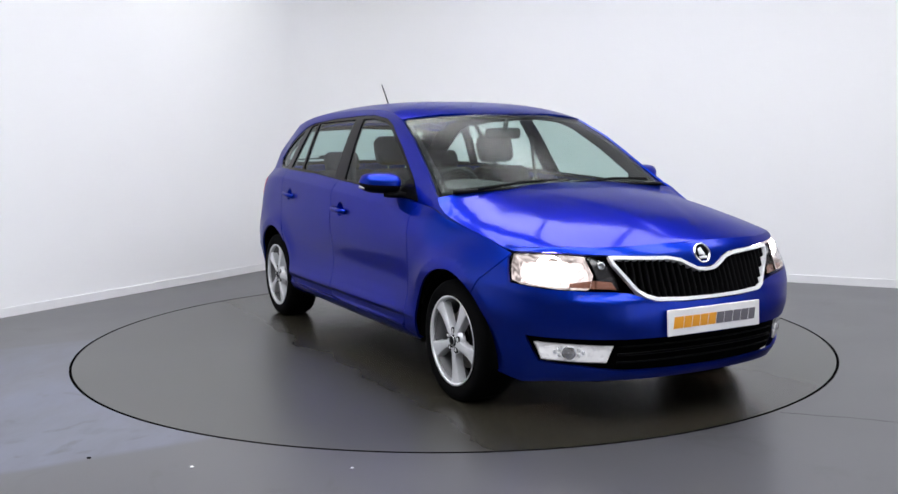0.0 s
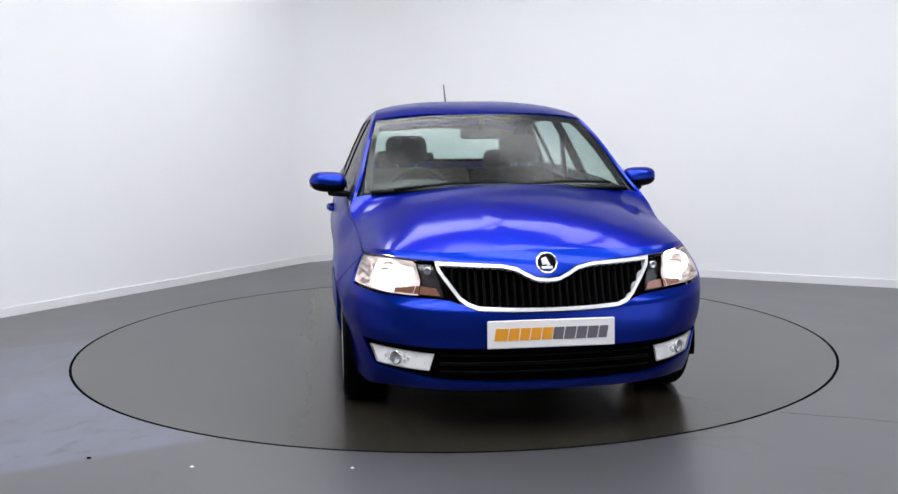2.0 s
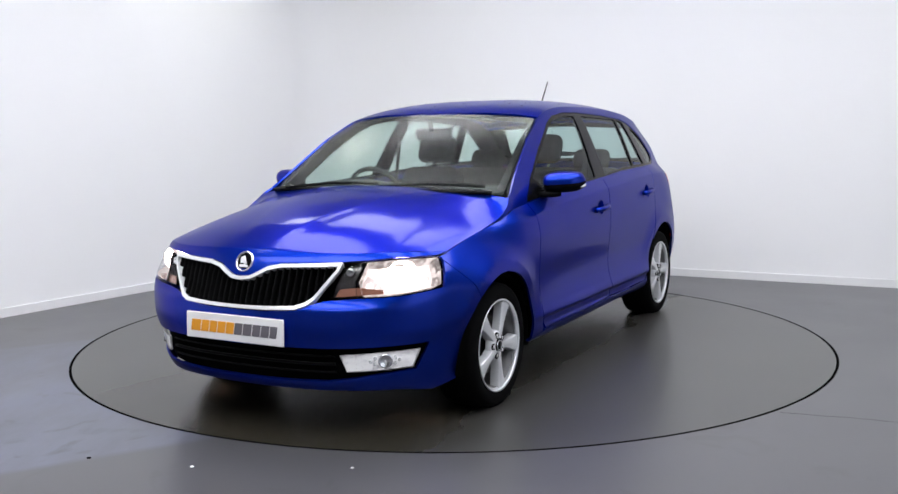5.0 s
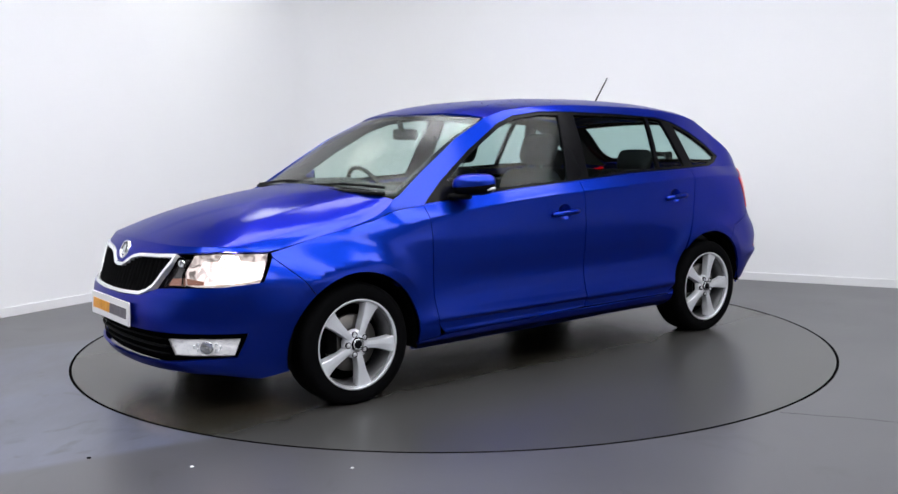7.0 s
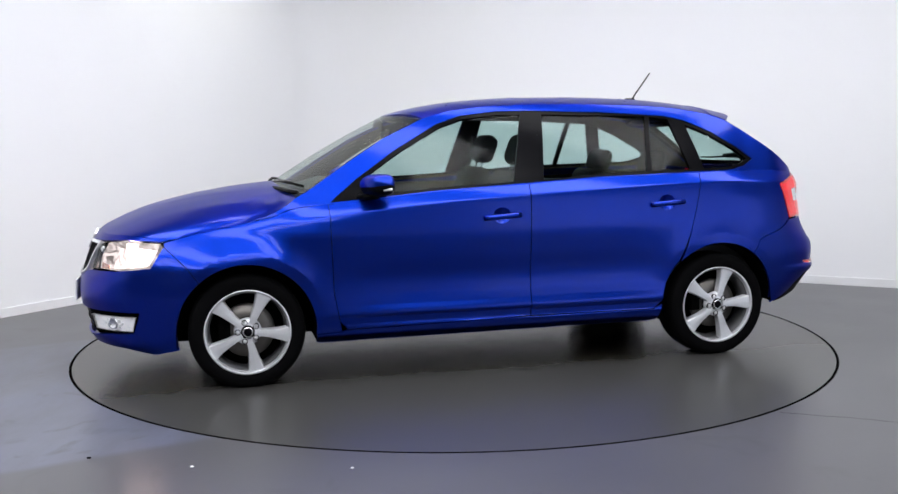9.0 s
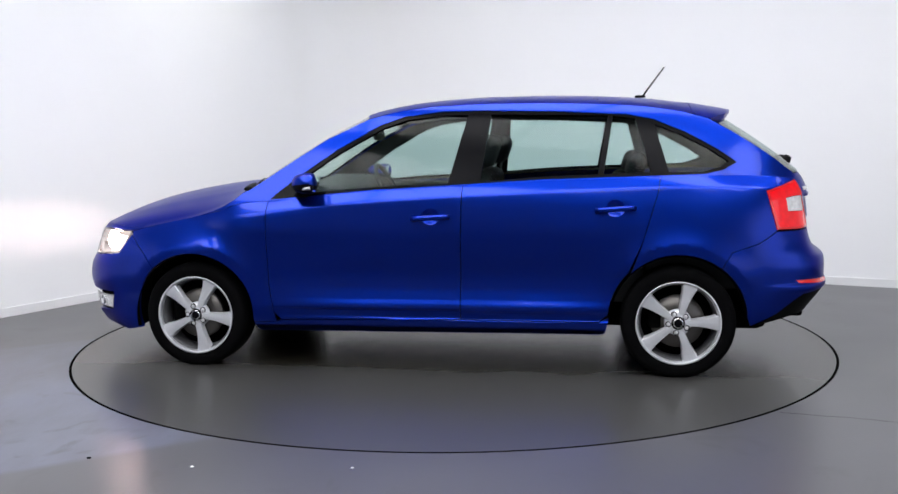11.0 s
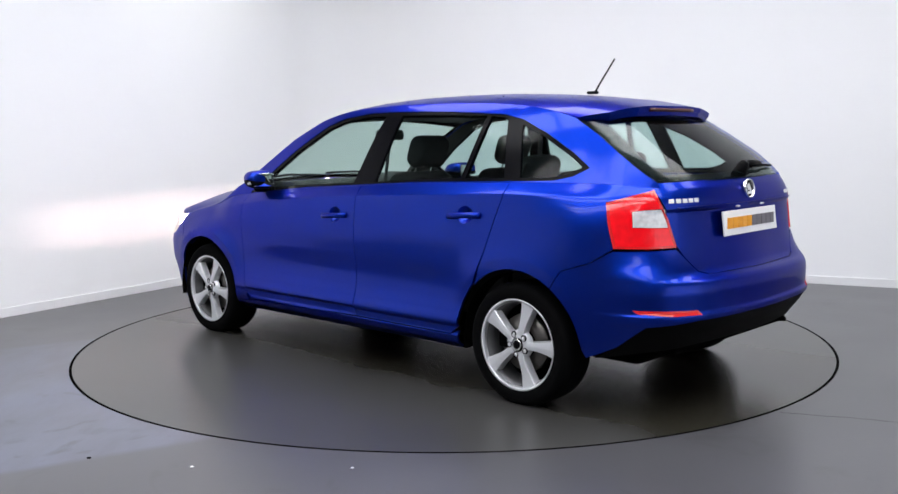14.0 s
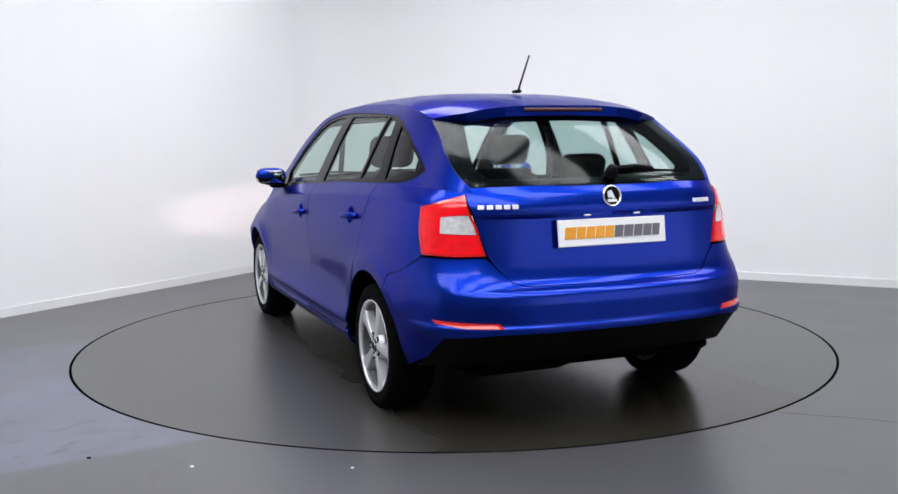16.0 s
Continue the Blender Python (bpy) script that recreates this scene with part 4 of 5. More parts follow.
def build_cabin(car):
    floor = box(bmesh.new(), -.25, 0, .24, 3.0, 1.1, .06, .02)
    part("underbody", floor, LINER, car)
    # Unseen plates, added to block light and darken the floor beneath the car.
    part("floor_pan", box(bmesh.new(), 0, 0, .215, 1.86, 1.50, .03, .01), LINER, car)
    part("undertray", box(bmesh.new(), 1.62, 0, .205, .74, 1.0, .03, .01), LINER, car)
    part("rear_undertray", box(bmesh.new(), -1.74, 0, .30, .46, 1.1, .04, .015), LINER, car)
    part("engine_bay", box(bmesh.new(), 1.35, 0, .48, 1.0, .84, .46, .08), LINER, car)
    bm = box(bmesh.new(), -1.45, 0, .55, .75, .92, .55, .05)
    part("boot_floor", bm, LINER, car)
    part("rear_axle", box(bmesh.new(), RX, 0, .30, .10, 1.3, .08, .03), LINER, car)
    part("silencer", box(bmesh.new(), -1.62, .30, .27, .35, .5, .14, .05), LINER, car)
    for yy in (.70, -.70):
        part("door_lining", box(bmesh.new(), -.16, yy, .66, 1.95, .04, .58, .015), CABIN, car)
        part("boot_lining", box(bmesh.new(), -1.45, yy * .93, .72, .62, .05, .56, .02), CABIN, car)
    # dashboard, steering wheel, interior mirror
    bm = bmesh.new()
    prof = [(.96, .955), (.80, .985), (.62, .985), (.52, .965), (.46, .90), (.48, .78), (.60, .60), (.95, .55)]
    rows = []
    for k in range(13):
        y = -.66 + 1.32 * k / 12
        hump = .030 * math.exp(-((y + .37) / .17) ** 2)
        rows.append([bm.verts.new((px, y, pz + (hump if pz > .93 and px < .85 else 0))) for px, pz in prof])
    for A, B in zip(rows, rows[1:]):
        for j in range(len(prof)):
            bm.faces.new((A[j], A[(j + 1) % len(prof)], B[(j + 1) % len(prof)], B[j]))
    bm.faces.new(rows[0])
    bm.faces.new(rows[-1])
    part("dashboard", bm, CABIN, car, "dark grey plastic dashboard")
    m = pose(.45, -.37, .90, 0, 0, 0) @ Matrix.Rotation(radians(-64), 4, "Y")
    ring = [m @ Vector((.185 * math.cos(k * math.tau / 40), .185 * math.sin(k * math.tau / 40), 0)) for k in range(40)]
    sw = part("steering_wheel", tube(bmesh.new(), ring, .014, 8, closed=True), CABIN, car, "dark three-spoke steering wheel")
    bm = box(bmesh.new(), 0, 0, -.01, .13, .13, .04, .02, m)
    for a in (90, 270, 0 + 180):
        tube(bm, [m @ Vector((.05 * math.cos(radians(a)), .05 * math.sin(radians(a)), 0)), m @ Vector((.18 * math.cos(radians(a)), .18 * math.sin(radians(a)), 0))], .014, 6)
    part("wheel_boss", bm, CABIN, sw)
    bm = box(bmesh.new(), .43, 0, 1.262, .030, .235, .064, .02)
    tube(bm, [(.45, 0, 1.28), (.47, 0, 1.34)], .015, 6)
    part("rear_view_mirror", bm, CABIN, car, "dark interior mirror")
    seat(car, -.02, .37, "front_seat")
    seat(car, -.02, -.37, "front_seat")
    # rear bench
    bench = new("rear_bench")
    bench.parent = car
    bench["label"] = "charcoal rear bench with three headrests"
    part("cushion", box(bmesh.new(), -.62, 0, .50, .50, 1.25, .18, .06, seg=3), SEAT, bench)
    lean = Matrix.Translation((-.86, 0, .50)) @ Matrix.Rotation(radians(-20), 4, "Y")
    for yy, w in ((.40, .47), (0, .30), (-.40, .47)):
        part("backrest", box(bmesh.new(), -.02, yy, .27, .14, w, .58, .06, lean, seg=3), SEAT, bench)
        if yy:
            part("headrest", box(bmesh.new(), -.03, yy, .625, .10, .26, .15, .05, lean, seg=4), SEAT, bench)
            for dy in (.06, -.06):
                part("headrest_post", tube(bmesh.new(), [lean @ Vector((-.02, yy + dy, .48)), lean @ Vector((-.02, yy + dy, .56))], .006, 6), CHROME, bench)
    # water droplets on the roof
    bm = bmesh.new()
    for k in range(90):
        x, y = random.uniform(-1.25, .25), random.uniform(-.5, .5)
        z = float(roof([x], [y])[0, 2])
        bmesh.ops.create_icosphere(bm, subdivisions=1, radius=random.uniform(.0025, .006), matrix=Matrix.Translation((x, y, z + .0005)) @ Matrix.Diagonal((1, 1, .5, 1)))
    part("water_droplets", bm, LENS_WATER, car)["kind"] = "stuff"
    # headliner and inner pillars
    sl = [(.40, 0), (.37, .40), (.30, .54), (-.1, .56), (-.8, .56), (-1.2, .53), (-1.35, .50), (-1.37, 0)]
    skin("headliner", [sheet(roof, sl + [(x, -y) for x, y in sl[-2:0:-1]], step=.06, gap=0, lift=-.035, thick=.005)], HEADLINER, car, "pale fabric headliner")
    for yy in (1, -1):
        part("belt_strap", tube(bmesh.new(), [(-.28, .655 * yy, 1.25), (-.24, .67 * yy, .95), (-.2, .68 * yy, .7)], .018, 6, flat=.3), CABIN, car)


def build_body(car):
    # wings
    wing = side(belt_line(1.688, .876) + [(.8735, .74), (.8655, .46), (.840, .32), (.828, .262), (.958, .255)] + arch(FX, FZ, ARC, 175, 49) + [(1.582, .622), (1.688, .724)])
    both("front_wing", [sheet(wall, wing, step=.017, gap=.0007)], PAINT, car)
    # front door
    fd = side(belt_line(.874, -.194) + [(-.188, .74), (-.184, .290), (.80, .272), (.838, .315), (.8635, .46), (.8715, .74)])
    fdoors = both("front_door", [sheet(wall, fd, [handle_dish(-.03, .826)], step=.012, ridge=crease_rows(-.19, .87))], PAINT, car)
    rd = side(belt_line(-.196, -1.209) + [(-1.199, .96), (-1.124, .71)] + arch(RX, RZ, ARC + .012, 45, 5, 8) + [(-.90, .288), (-.186, .290), (-.190, .74)])
    rdoors = both("rear_door", [sheet(wall, rd, [handle_dish(-.985, .868)], step=.012, ridge=crease_rows(-1.19, -.20))], PAINT, car)
    door_handles(fdoors, -.03, .826)
    door_handles(rdoors, -.985, .868)
    # quarter panel below the belt, and sill
    lamp_front = [(-1.735, .957), (-1.788, .757)]
    qp = side(belt_line(-1.211, -1.90, 10) + lamp_front + [(-1.70, .697), (-1.562, .652)] + arch(RX, RZ, ARC, 127, 46) + [(-1.126, .71), (-1.201, .96)])
    both("rear_quarter", [sheet(wall, qp, step=.015, gap=.0008, ridge=crease_rows(-1.80, -1.22))], PAINT, car)
    sill = side([(.955, .253), (.828, .260), (.80, .2695), (-.186, .2875), (-.90, .2855), (-.955, .31), (-.935, .215), (-.9, .205), (.93, .19), (.955, .20)])
    both("sill", [sheet(wall, sill, step=.010)], PAINT, car)

    # front bumper with the intake opening
    top = [at_y(0, .536), at_y(.15, .537), at_y(.27, .545), at_y(.33, .562), at_y(.40, .583), on_wall(2.03, .590, .47), on_wall(1.9, .602, .66),
           on_wall(1.755, .622, .785)]
    left = top + side([(1.690, .722), (1.584, .620)]) + side(arch(FX, FZ, ARC, 48.7, -14)) + [on_wall(1.75, .175), on_wall(1.93, .195, .68), at_y(.46, .205), at_y(.25, .205), at_y(0, .205)]
    outline = left + [(-s, z) for s, z in left[-2:0:-1]]
    mouth_l = [at_y(0, .392), at_y(.28, .392), at_y(.45, .392), on_wall(1.95, .394, .66), on_wall(1.825, .396, .755), on_wall(1.835, .36, .745),
               on_wall(1.86, .285, .715), at_y(.58, .272), at_y(.42, .250), at_y(.2, .246), at_y(0, .245)]
    mouth = mouth_l + [(-s, z) for s, z in mouth_l[-2:0:-1]]
    skin("front_bumper", [sheet(wall, outline, [mouth], step=.025, gap=.0007)], PAINT, car)
    grow = inset(dense(mouth, .03), -.012)
    skin("intake_surround", [sheet(wall, grow, lift=-.035, gap=0)], BLACK, car, "black plastic lower air intake")
    front_fittings(car, mouth_l)

    # bonnet: top and nose
    nose_l = [at_y(0, .672), at_y(.045, .676), at_y(.085, .694), at_y(.125, .716), at_y(.19, .729), at_y(.32, .734), at_y(.455, .740), at_y(.54, .745), on_wall(1.85, .755, .62), on_wall(1.70, .747, .73)]
    hx = [(float(np.interp(y, _ny, _nx)), y) for y in (0, .1, .2, .3, .4, .5, .58, .65, .70, .733)]
    edge = [(x, float(HOOD_EDGE_Y(x)) - .0015) for x in (1.66, 1.5, 1.4, 1.3, 1.2, 1.14, 1.11, 1.08, 1.05, 1.035)]
    back = [(1.055, .60), (1.085, .40), (1.10, .2), (1.105, 0)]
    hl = hx + edge + back
    ho = hl + [(x, -y) for x, y in hl[-2:0:-1]]
    nose_top = [at_y(y, float(NOSE_Z(y))) for _, y in hx]
    nl = nose_l + nose_top[::-1]
    no = nl + [(-s, z) for s, z in nl[-2:0:-1]]
    skin("bonnet", [sheet(hood, ho, step=.018, gap=0), sheet(wall, no, step=.02, gap=0)], PAINT, car)

    # roof, cant rails and pillars
    up = [(float(x), float(cabin([x], [float(RAIL(x))])[0, 1])) for x in (.34, .2, 0, -.3, -.6, -.9, -1.15, -1.30, -1.376)]
    rl = [(.435, 0), (.425, .2), (.39, .42)] + up + [(-1.380, .3), (-1.383, 0)]
    ro = rl + [(x, -y) for x, y in rl[-2:0:-1]]
    skin("roof", [sheet(roof, ro, gap=.0)], PAINT, car)
    rail = [(1.295, .8275), (1.2, .855), (1.14, .879), (1.11, .896), (1.08, .913), (1.05, .936), (1.03, .951), (.985, .972), (.80, 1.094), (.57, 1.238), (.345, 1.343)] + [(x, float(RAIL(x))) for x in (.2, 0, -.2, -.4, -.6, -.8, -1.0, -1.15, -1.33, -1.46)] + [
        (-1.60, 1.245), (-1.75, 1.145), (-1.885, 1.045), (-1.905, 1.018)] + belt_line(-1.89, -1.22, 8) + [(-1.21, 1.031)] + belt_line(-1.19, .87, 16)[1:] + [(1.0, .902), (1.08, .888), (1.14, .862), (1.22, .844)]
    trim = inset(dense(rail), .006)
    both("pillar_trim", [sheet(cabin, trim, [inset(dense(WINDOW), .012)], gap=0, lift=-.03, thick=.004, step=.05)], CABIN, car, "dark inner pillar trim")
    both("cant_rail", [sheet(cabin, rail, [WINDOW], gap=.0)], PAINT, car, "blue pillars and roof rail round the side windows")

    # side glazing: black frame with glass panes
    panes = {"front_window": [(.80, .945), (.30, .985), (-.115, 1.004), (-.205, 1.362), (-.07, 1.364), (.13, 1.340), (.255, 1.298), (.49, 1.168), (.70, 1.026)],
             "rear_window": [(-.285, 1.012), (-.61, 1.036), (-.895, 1.046), (-.945, 1.350), (-.68, 1.357), (-.33, 1.364)],
             "rear_fixed_window": [(-.925, 1.047), (-1.165, 1.052), (-1.085, 1.332), (-.972, 1.348)],
             "quarter_window": [(-1.255, 1.054), (-1.43, 1.058), (-1.51, 1.078), (-1.560, 1.104), (-1.48, 1.160), (-1.33, 1.242), (-1.185, 1.302)]}
    both("window_frame", [sheet(cabin, inset(dense(WINDOW), -.004), list(panes.values()), gap=0, lift=-.004, thick=.02)], GLOSS, car, "gloss black window surround and pillars")
    for name, poly in panes.items():
        owner = {"front_window": fdoors, "rear_window": rdoors, "rear_fixed_window": rdoors}.get(name, car)
        both(name, [sheet(cabin, inset(dense(poly), -.004), gap=0, lift=-.010, thick=.003)], SIDE_GLASS, owner, "lightly tinted side glass")

    # windscreen and rear screen
    ws = [(-.985, .0), (0, -.005), (.985, .0), (.985, 1), (0, .995), (-.985, 1)]
    see = [(-.93, .06), (0, .055), (.93, .06), (.945, .93), (0, .965), (-.945, .93)]
    skin("windscreen", [sheet(windscreen, ws, step=.06, gap=0, thick=.004)], WIND_GLASS, car, "large curved windscreen")
    skin("windscreen_border", [sheet(windscreen, ws, [see], step=.06, gap=0, lift=-.009, thick=.003)], GLOSS, car, "black printed windscreen border")
    rs = [(-1, 0), (0, 0), (1, 0), (1, 1), (0, 1), (-1, 1)]
    see = [(-.83, .12), (-.5, .10), (0, .10), (.5, .10), (.83, .12), (.86, .25), (.80, .90), (0, .93), (-.80, .90), (-.86, .25)]
    skin("rear_screen", [sheet(rear_screen, rs, step=.06, gap=0, thick=.004)], SIDE_GLASS, car, "tinted rear screen")
    skin("rear_screen_border", [sheet(rear_screen, rs, [see], step=.06, gap=0, lift=-.009, thick=.003)], GLOSS, car, "black rear screen border")

    # tailgate and rear bumper
    g = [at_y_rear(0, .6345), at_y_rear(.405, .6365), at_y_rear(.465, .652), at_y_rear(.525, .717), at_y_rear(.555, .763), at_y_rear(.60, .93), at_y_rear(.612, 1.012),
         at_y_rear(.595, 1.036), at_y_rear(.3, 1.042), at_y_rear(0, 1.043)]
    gate = g + [(2 * S_END - s, z) for s, z in g[-2:0:-1]]
    skin("tailgate", [sheet(wall, gate, step=.011)], PAINT, car)
    b = [at_y_rear(0, .6335), at_y_rear(.406, .6355), at_y_rear(.467, .651), at_y_rear(.527, .716), at_y_rear(.562, .752), on_wall(-1.90, .750, .67), on_wall(-1.788, .750)]
    bl = b + side([(-1.70, .695), (-1.563, .650)]) + side(arch(RX, RZ, ARC, 127.4, 178)) + [on_wall(-1.665, .27), on_wall(-1.80, .33), on_wall(-1.93, .43, .73), at_y_rear(.55, .452), at_y_rear(.3, .452), at_y_rear(0, .452)]
    bump = bl + [(2 * S_END - s, z) for s, z in bl[-2:0:-1]]
    skin("rear_bumper", [sheet(wall, bump, step=.012, gap=.0008)], PAINT, car)
    dl = [at_y_rear(0, .450), at_y_rear(.3, .450), at_y_rear(.55, .450), on_wall(-1.93, .428, .73), on_wall(-1.80, .328), on_wall(-1.70, .27), on_wall(-1.9, .30, .7), at_y_rear(.45, .32), at_y_rear(0, .32)]
    skin("rear_diffuser", [sheet(wall, dl + [(2 * S_END - s, z) for s, z in dl[-2:0:-1]], lift=-.006)], BLACK, car, "black plastic lower rear bumper")

    # dark inner shell closes the gaps behind the outer panels
    shell = [(0, .23), (on_wall(1.7, .3)[0], .23), (on_wall(1.0, .3)[0], .23), (S_END, .30), (S_END, .99), (on_wall(-1.9, .95)[0], 1.0)] + [
        (on_wall(x, .85)[0], float(BELT(x)) - .035) for x in (-1.7, -1.3, -.9, -.5, 0, .5, .9, 1.1, 1.3, 1.5)] + [on_wall(1.60, .70), on_wall(1.66, .5), (0, .5)]
    wells = [side(arch(FX, FZ, ARC + .015, 0, 360, 40)[:-1]), side(arch(RX, RZ, ARC + .015, 0, 360, 40)[:-1])]
    both("inner_shell", [sheet(wall, shell, wells, lift=-.03, step=.05, gap=0, thick=.002)], LINER, car)
    rear_fittings(car, g)
    return fdoors, rdoors


def build_car():
    car = new("hatchback_car")
    tagged(car, "metallic blue hatchback with lit headlamps, parked on a grey turntable", "car")
    fdoors, rdoors = build_body(car)
    door_mirror(fdoors)
    build_wheels(car)
    build_cabin(car)
    return car


CAR = build_car()


# ---------------------------------------------------------------- studio
CORNER = Vector((-1.20, 4.09, 0))
DL, DR = Vector((-.5213, -.8534, 0)), Vector((.8871, -.4616, 0))
WALL_MAT = material("white_painted_wall", (0.84, 0.84, 0.85), 0.7, vary=0.02, scale=1.5, bump=0.05, bump_scale=60)
CEIL_MAT = material("off_white_ceiling", (0.45, 0.45, 0.45), 0.9, vary=0.03, scale=3)
GREY_MAT = material("mid_grey_wall", (0.26, 0.26, 0.27), 0.8, vary=0.05, scale=2)
SKIRT_MAT = material("white_gloss_skirting", (0.78, 0.78, 0.79), 0.4, vary=0.03, scale=6)
HEIGHT, LL, LR = 3.6, 11.5, 10.5


def floor_material():
    """Grey vinyl with a paler, bluish patch of daylight painted in beside the turntable and scattered scuffs."""
    m = material("grey_vinyl_floor", (0.064, 0.063, 0.070), 0.32, vary=0.22, scale=1.3, bump=0.06, bump_scale=90, rough_vary=0.07)
    nt = m.node_tree
    b = nt.nodes["Principled BSDF"]
    old = b.inputs["Base Color"].links[0].from_socket
    tc = nt.nodes.new("ShaderNodeTexCoord")

    def band(axis, lo0, lo1, hi0, hi1):
        d = nt.nodes.new("ShaderNodeVectorMath")
        d.operation = "DOT_PRODUCT"
        d.inputs[1].default_value = axis
        nt.links.new(tc.outputs["Object"], d.inputs[0])
        a, c, mu = nt.nodes.new("ShaderNodeMapRange"), nt.nodes.new("ShaderNodeMapRange"), nt.nodes.new("ShaderNodeMath")
        mu.operation = "MULTIPLY"
        for r, x0, x1, y0, y1 in ((a, lo0, lo1, 0, 1), (c, hi0, hi1, 1, 0)):
            for key, v in zip(("From Min", "From Max", "To Min", "To Max"), (x0, x1, y0, y1)):
                r.inputs[key].default_value = v
            nt.links.new(d.outputs["Value"], r.inputs["Value"])
        nt.links.new(a.outputs[0], mu.inputs[0])
        nt.links.new(c.outputs[0], mu.inputs[1])
        return mu
    # Daylight patch put into the floor colour: a bluish band fading towards the turntable.
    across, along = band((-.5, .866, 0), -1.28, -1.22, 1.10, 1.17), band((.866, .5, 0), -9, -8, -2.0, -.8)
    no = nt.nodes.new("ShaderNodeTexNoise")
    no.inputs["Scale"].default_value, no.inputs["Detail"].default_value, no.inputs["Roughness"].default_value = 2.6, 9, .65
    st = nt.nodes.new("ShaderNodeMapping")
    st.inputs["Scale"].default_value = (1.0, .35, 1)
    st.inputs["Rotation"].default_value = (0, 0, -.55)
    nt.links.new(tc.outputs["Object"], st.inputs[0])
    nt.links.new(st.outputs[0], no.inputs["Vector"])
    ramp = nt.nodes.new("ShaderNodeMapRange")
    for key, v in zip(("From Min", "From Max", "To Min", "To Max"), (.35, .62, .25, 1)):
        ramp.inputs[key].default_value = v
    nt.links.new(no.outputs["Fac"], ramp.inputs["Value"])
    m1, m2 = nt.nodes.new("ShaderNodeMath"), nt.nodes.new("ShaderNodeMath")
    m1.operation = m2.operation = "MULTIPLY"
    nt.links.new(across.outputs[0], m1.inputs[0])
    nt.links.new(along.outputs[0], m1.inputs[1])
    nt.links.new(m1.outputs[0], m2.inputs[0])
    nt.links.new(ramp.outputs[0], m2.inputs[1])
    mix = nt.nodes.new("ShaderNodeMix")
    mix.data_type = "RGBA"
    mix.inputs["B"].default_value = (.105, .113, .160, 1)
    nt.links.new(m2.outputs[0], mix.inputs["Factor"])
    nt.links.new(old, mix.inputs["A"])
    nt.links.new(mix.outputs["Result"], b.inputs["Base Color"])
    return m


FLOOR_MAT = floor_material()
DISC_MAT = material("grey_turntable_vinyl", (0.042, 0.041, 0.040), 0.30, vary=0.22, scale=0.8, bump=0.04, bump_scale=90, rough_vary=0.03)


def stain(m, scale, lo, hi, dark):
    """Darker dried spill marks over a material's colour."""
    nt = m.node_tree
    b = nt.nodes["Principled BSDF"]
    old = b.inputs["Base Color"].links[0].from_socket
    tc, no, mr, mix = (nt.nodes.new("ShaderNode" + k) for k in ("TexCoord", "TexNoise", "MapRange", "Mix"))
    no.inputs["Scale"].default_value, no.inputs["Detail"].default_value, no.inputs["Distortion"].default_value = scale, 7, 1.2
    for key, v in zip(("From Min", "From Max", "To Min", "To Max"), (lo, hi, 0, .85)):
        mr.inputs[key].default_value = v
    mix.data_type = "RGBA"
    mix.inputs["B"].default_value = dark
    nt.links.new(tc.outputs["Object"], no.inputs["Vector"])
    nt.links.new(no.outputs["Fac"], mr.inputs["Value"])
    nt.links.new(mr.outputs[0], mix.inputs["Factor"])
    nt.links.new(old, mix.inputs["A"])
    nt.links.new(mix.outputs["Result"], b.inputs["Base Color"])


stain(FLOOR_MAT, 3.2, .62, .74, (.045, .044, .046, 1))


def wet_shade_band(m, half, tint, rough):
    """Drips have left an olive, smoother band under the length of the car; its dark tint also holds the car's shade."""
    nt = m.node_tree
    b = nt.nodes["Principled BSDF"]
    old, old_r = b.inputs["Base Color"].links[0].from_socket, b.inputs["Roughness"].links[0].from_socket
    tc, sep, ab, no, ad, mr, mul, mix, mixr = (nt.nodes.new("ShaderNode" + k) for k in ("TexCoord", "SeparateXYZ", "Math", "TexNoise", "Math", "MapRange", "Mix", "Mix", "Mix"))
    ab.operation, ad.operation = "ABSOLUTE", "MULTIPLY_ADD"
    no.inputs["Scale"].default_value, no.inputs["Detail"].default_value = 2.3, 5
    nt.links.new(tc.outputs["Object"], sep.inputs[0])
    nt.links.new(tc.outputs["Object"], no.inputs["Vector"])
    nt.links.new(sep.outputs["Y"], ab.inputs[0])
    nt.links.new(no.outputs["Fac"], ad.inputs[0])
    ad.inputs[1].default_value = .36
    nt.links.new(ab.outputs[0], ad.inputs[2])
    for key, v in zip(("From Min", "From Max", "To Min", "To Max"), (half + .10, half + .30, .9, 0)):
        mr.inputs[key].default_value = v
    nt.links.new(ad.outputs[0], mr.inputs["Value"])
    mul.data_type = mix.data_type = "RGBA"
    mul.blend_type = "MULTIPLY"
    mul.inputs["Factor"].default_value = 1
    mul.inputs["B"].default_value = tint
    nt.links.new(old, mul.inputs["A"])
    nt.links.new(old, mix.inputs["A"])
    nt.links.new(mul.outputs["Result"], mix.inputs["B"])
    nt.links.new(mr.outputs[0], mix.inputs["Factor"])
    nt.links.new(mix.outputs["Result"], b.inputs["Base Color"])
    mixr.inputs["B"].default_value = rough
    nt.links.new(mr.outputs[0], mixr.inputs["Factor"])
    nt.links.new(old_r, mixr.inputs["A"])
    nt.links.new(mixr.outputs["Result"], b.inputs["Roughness"])


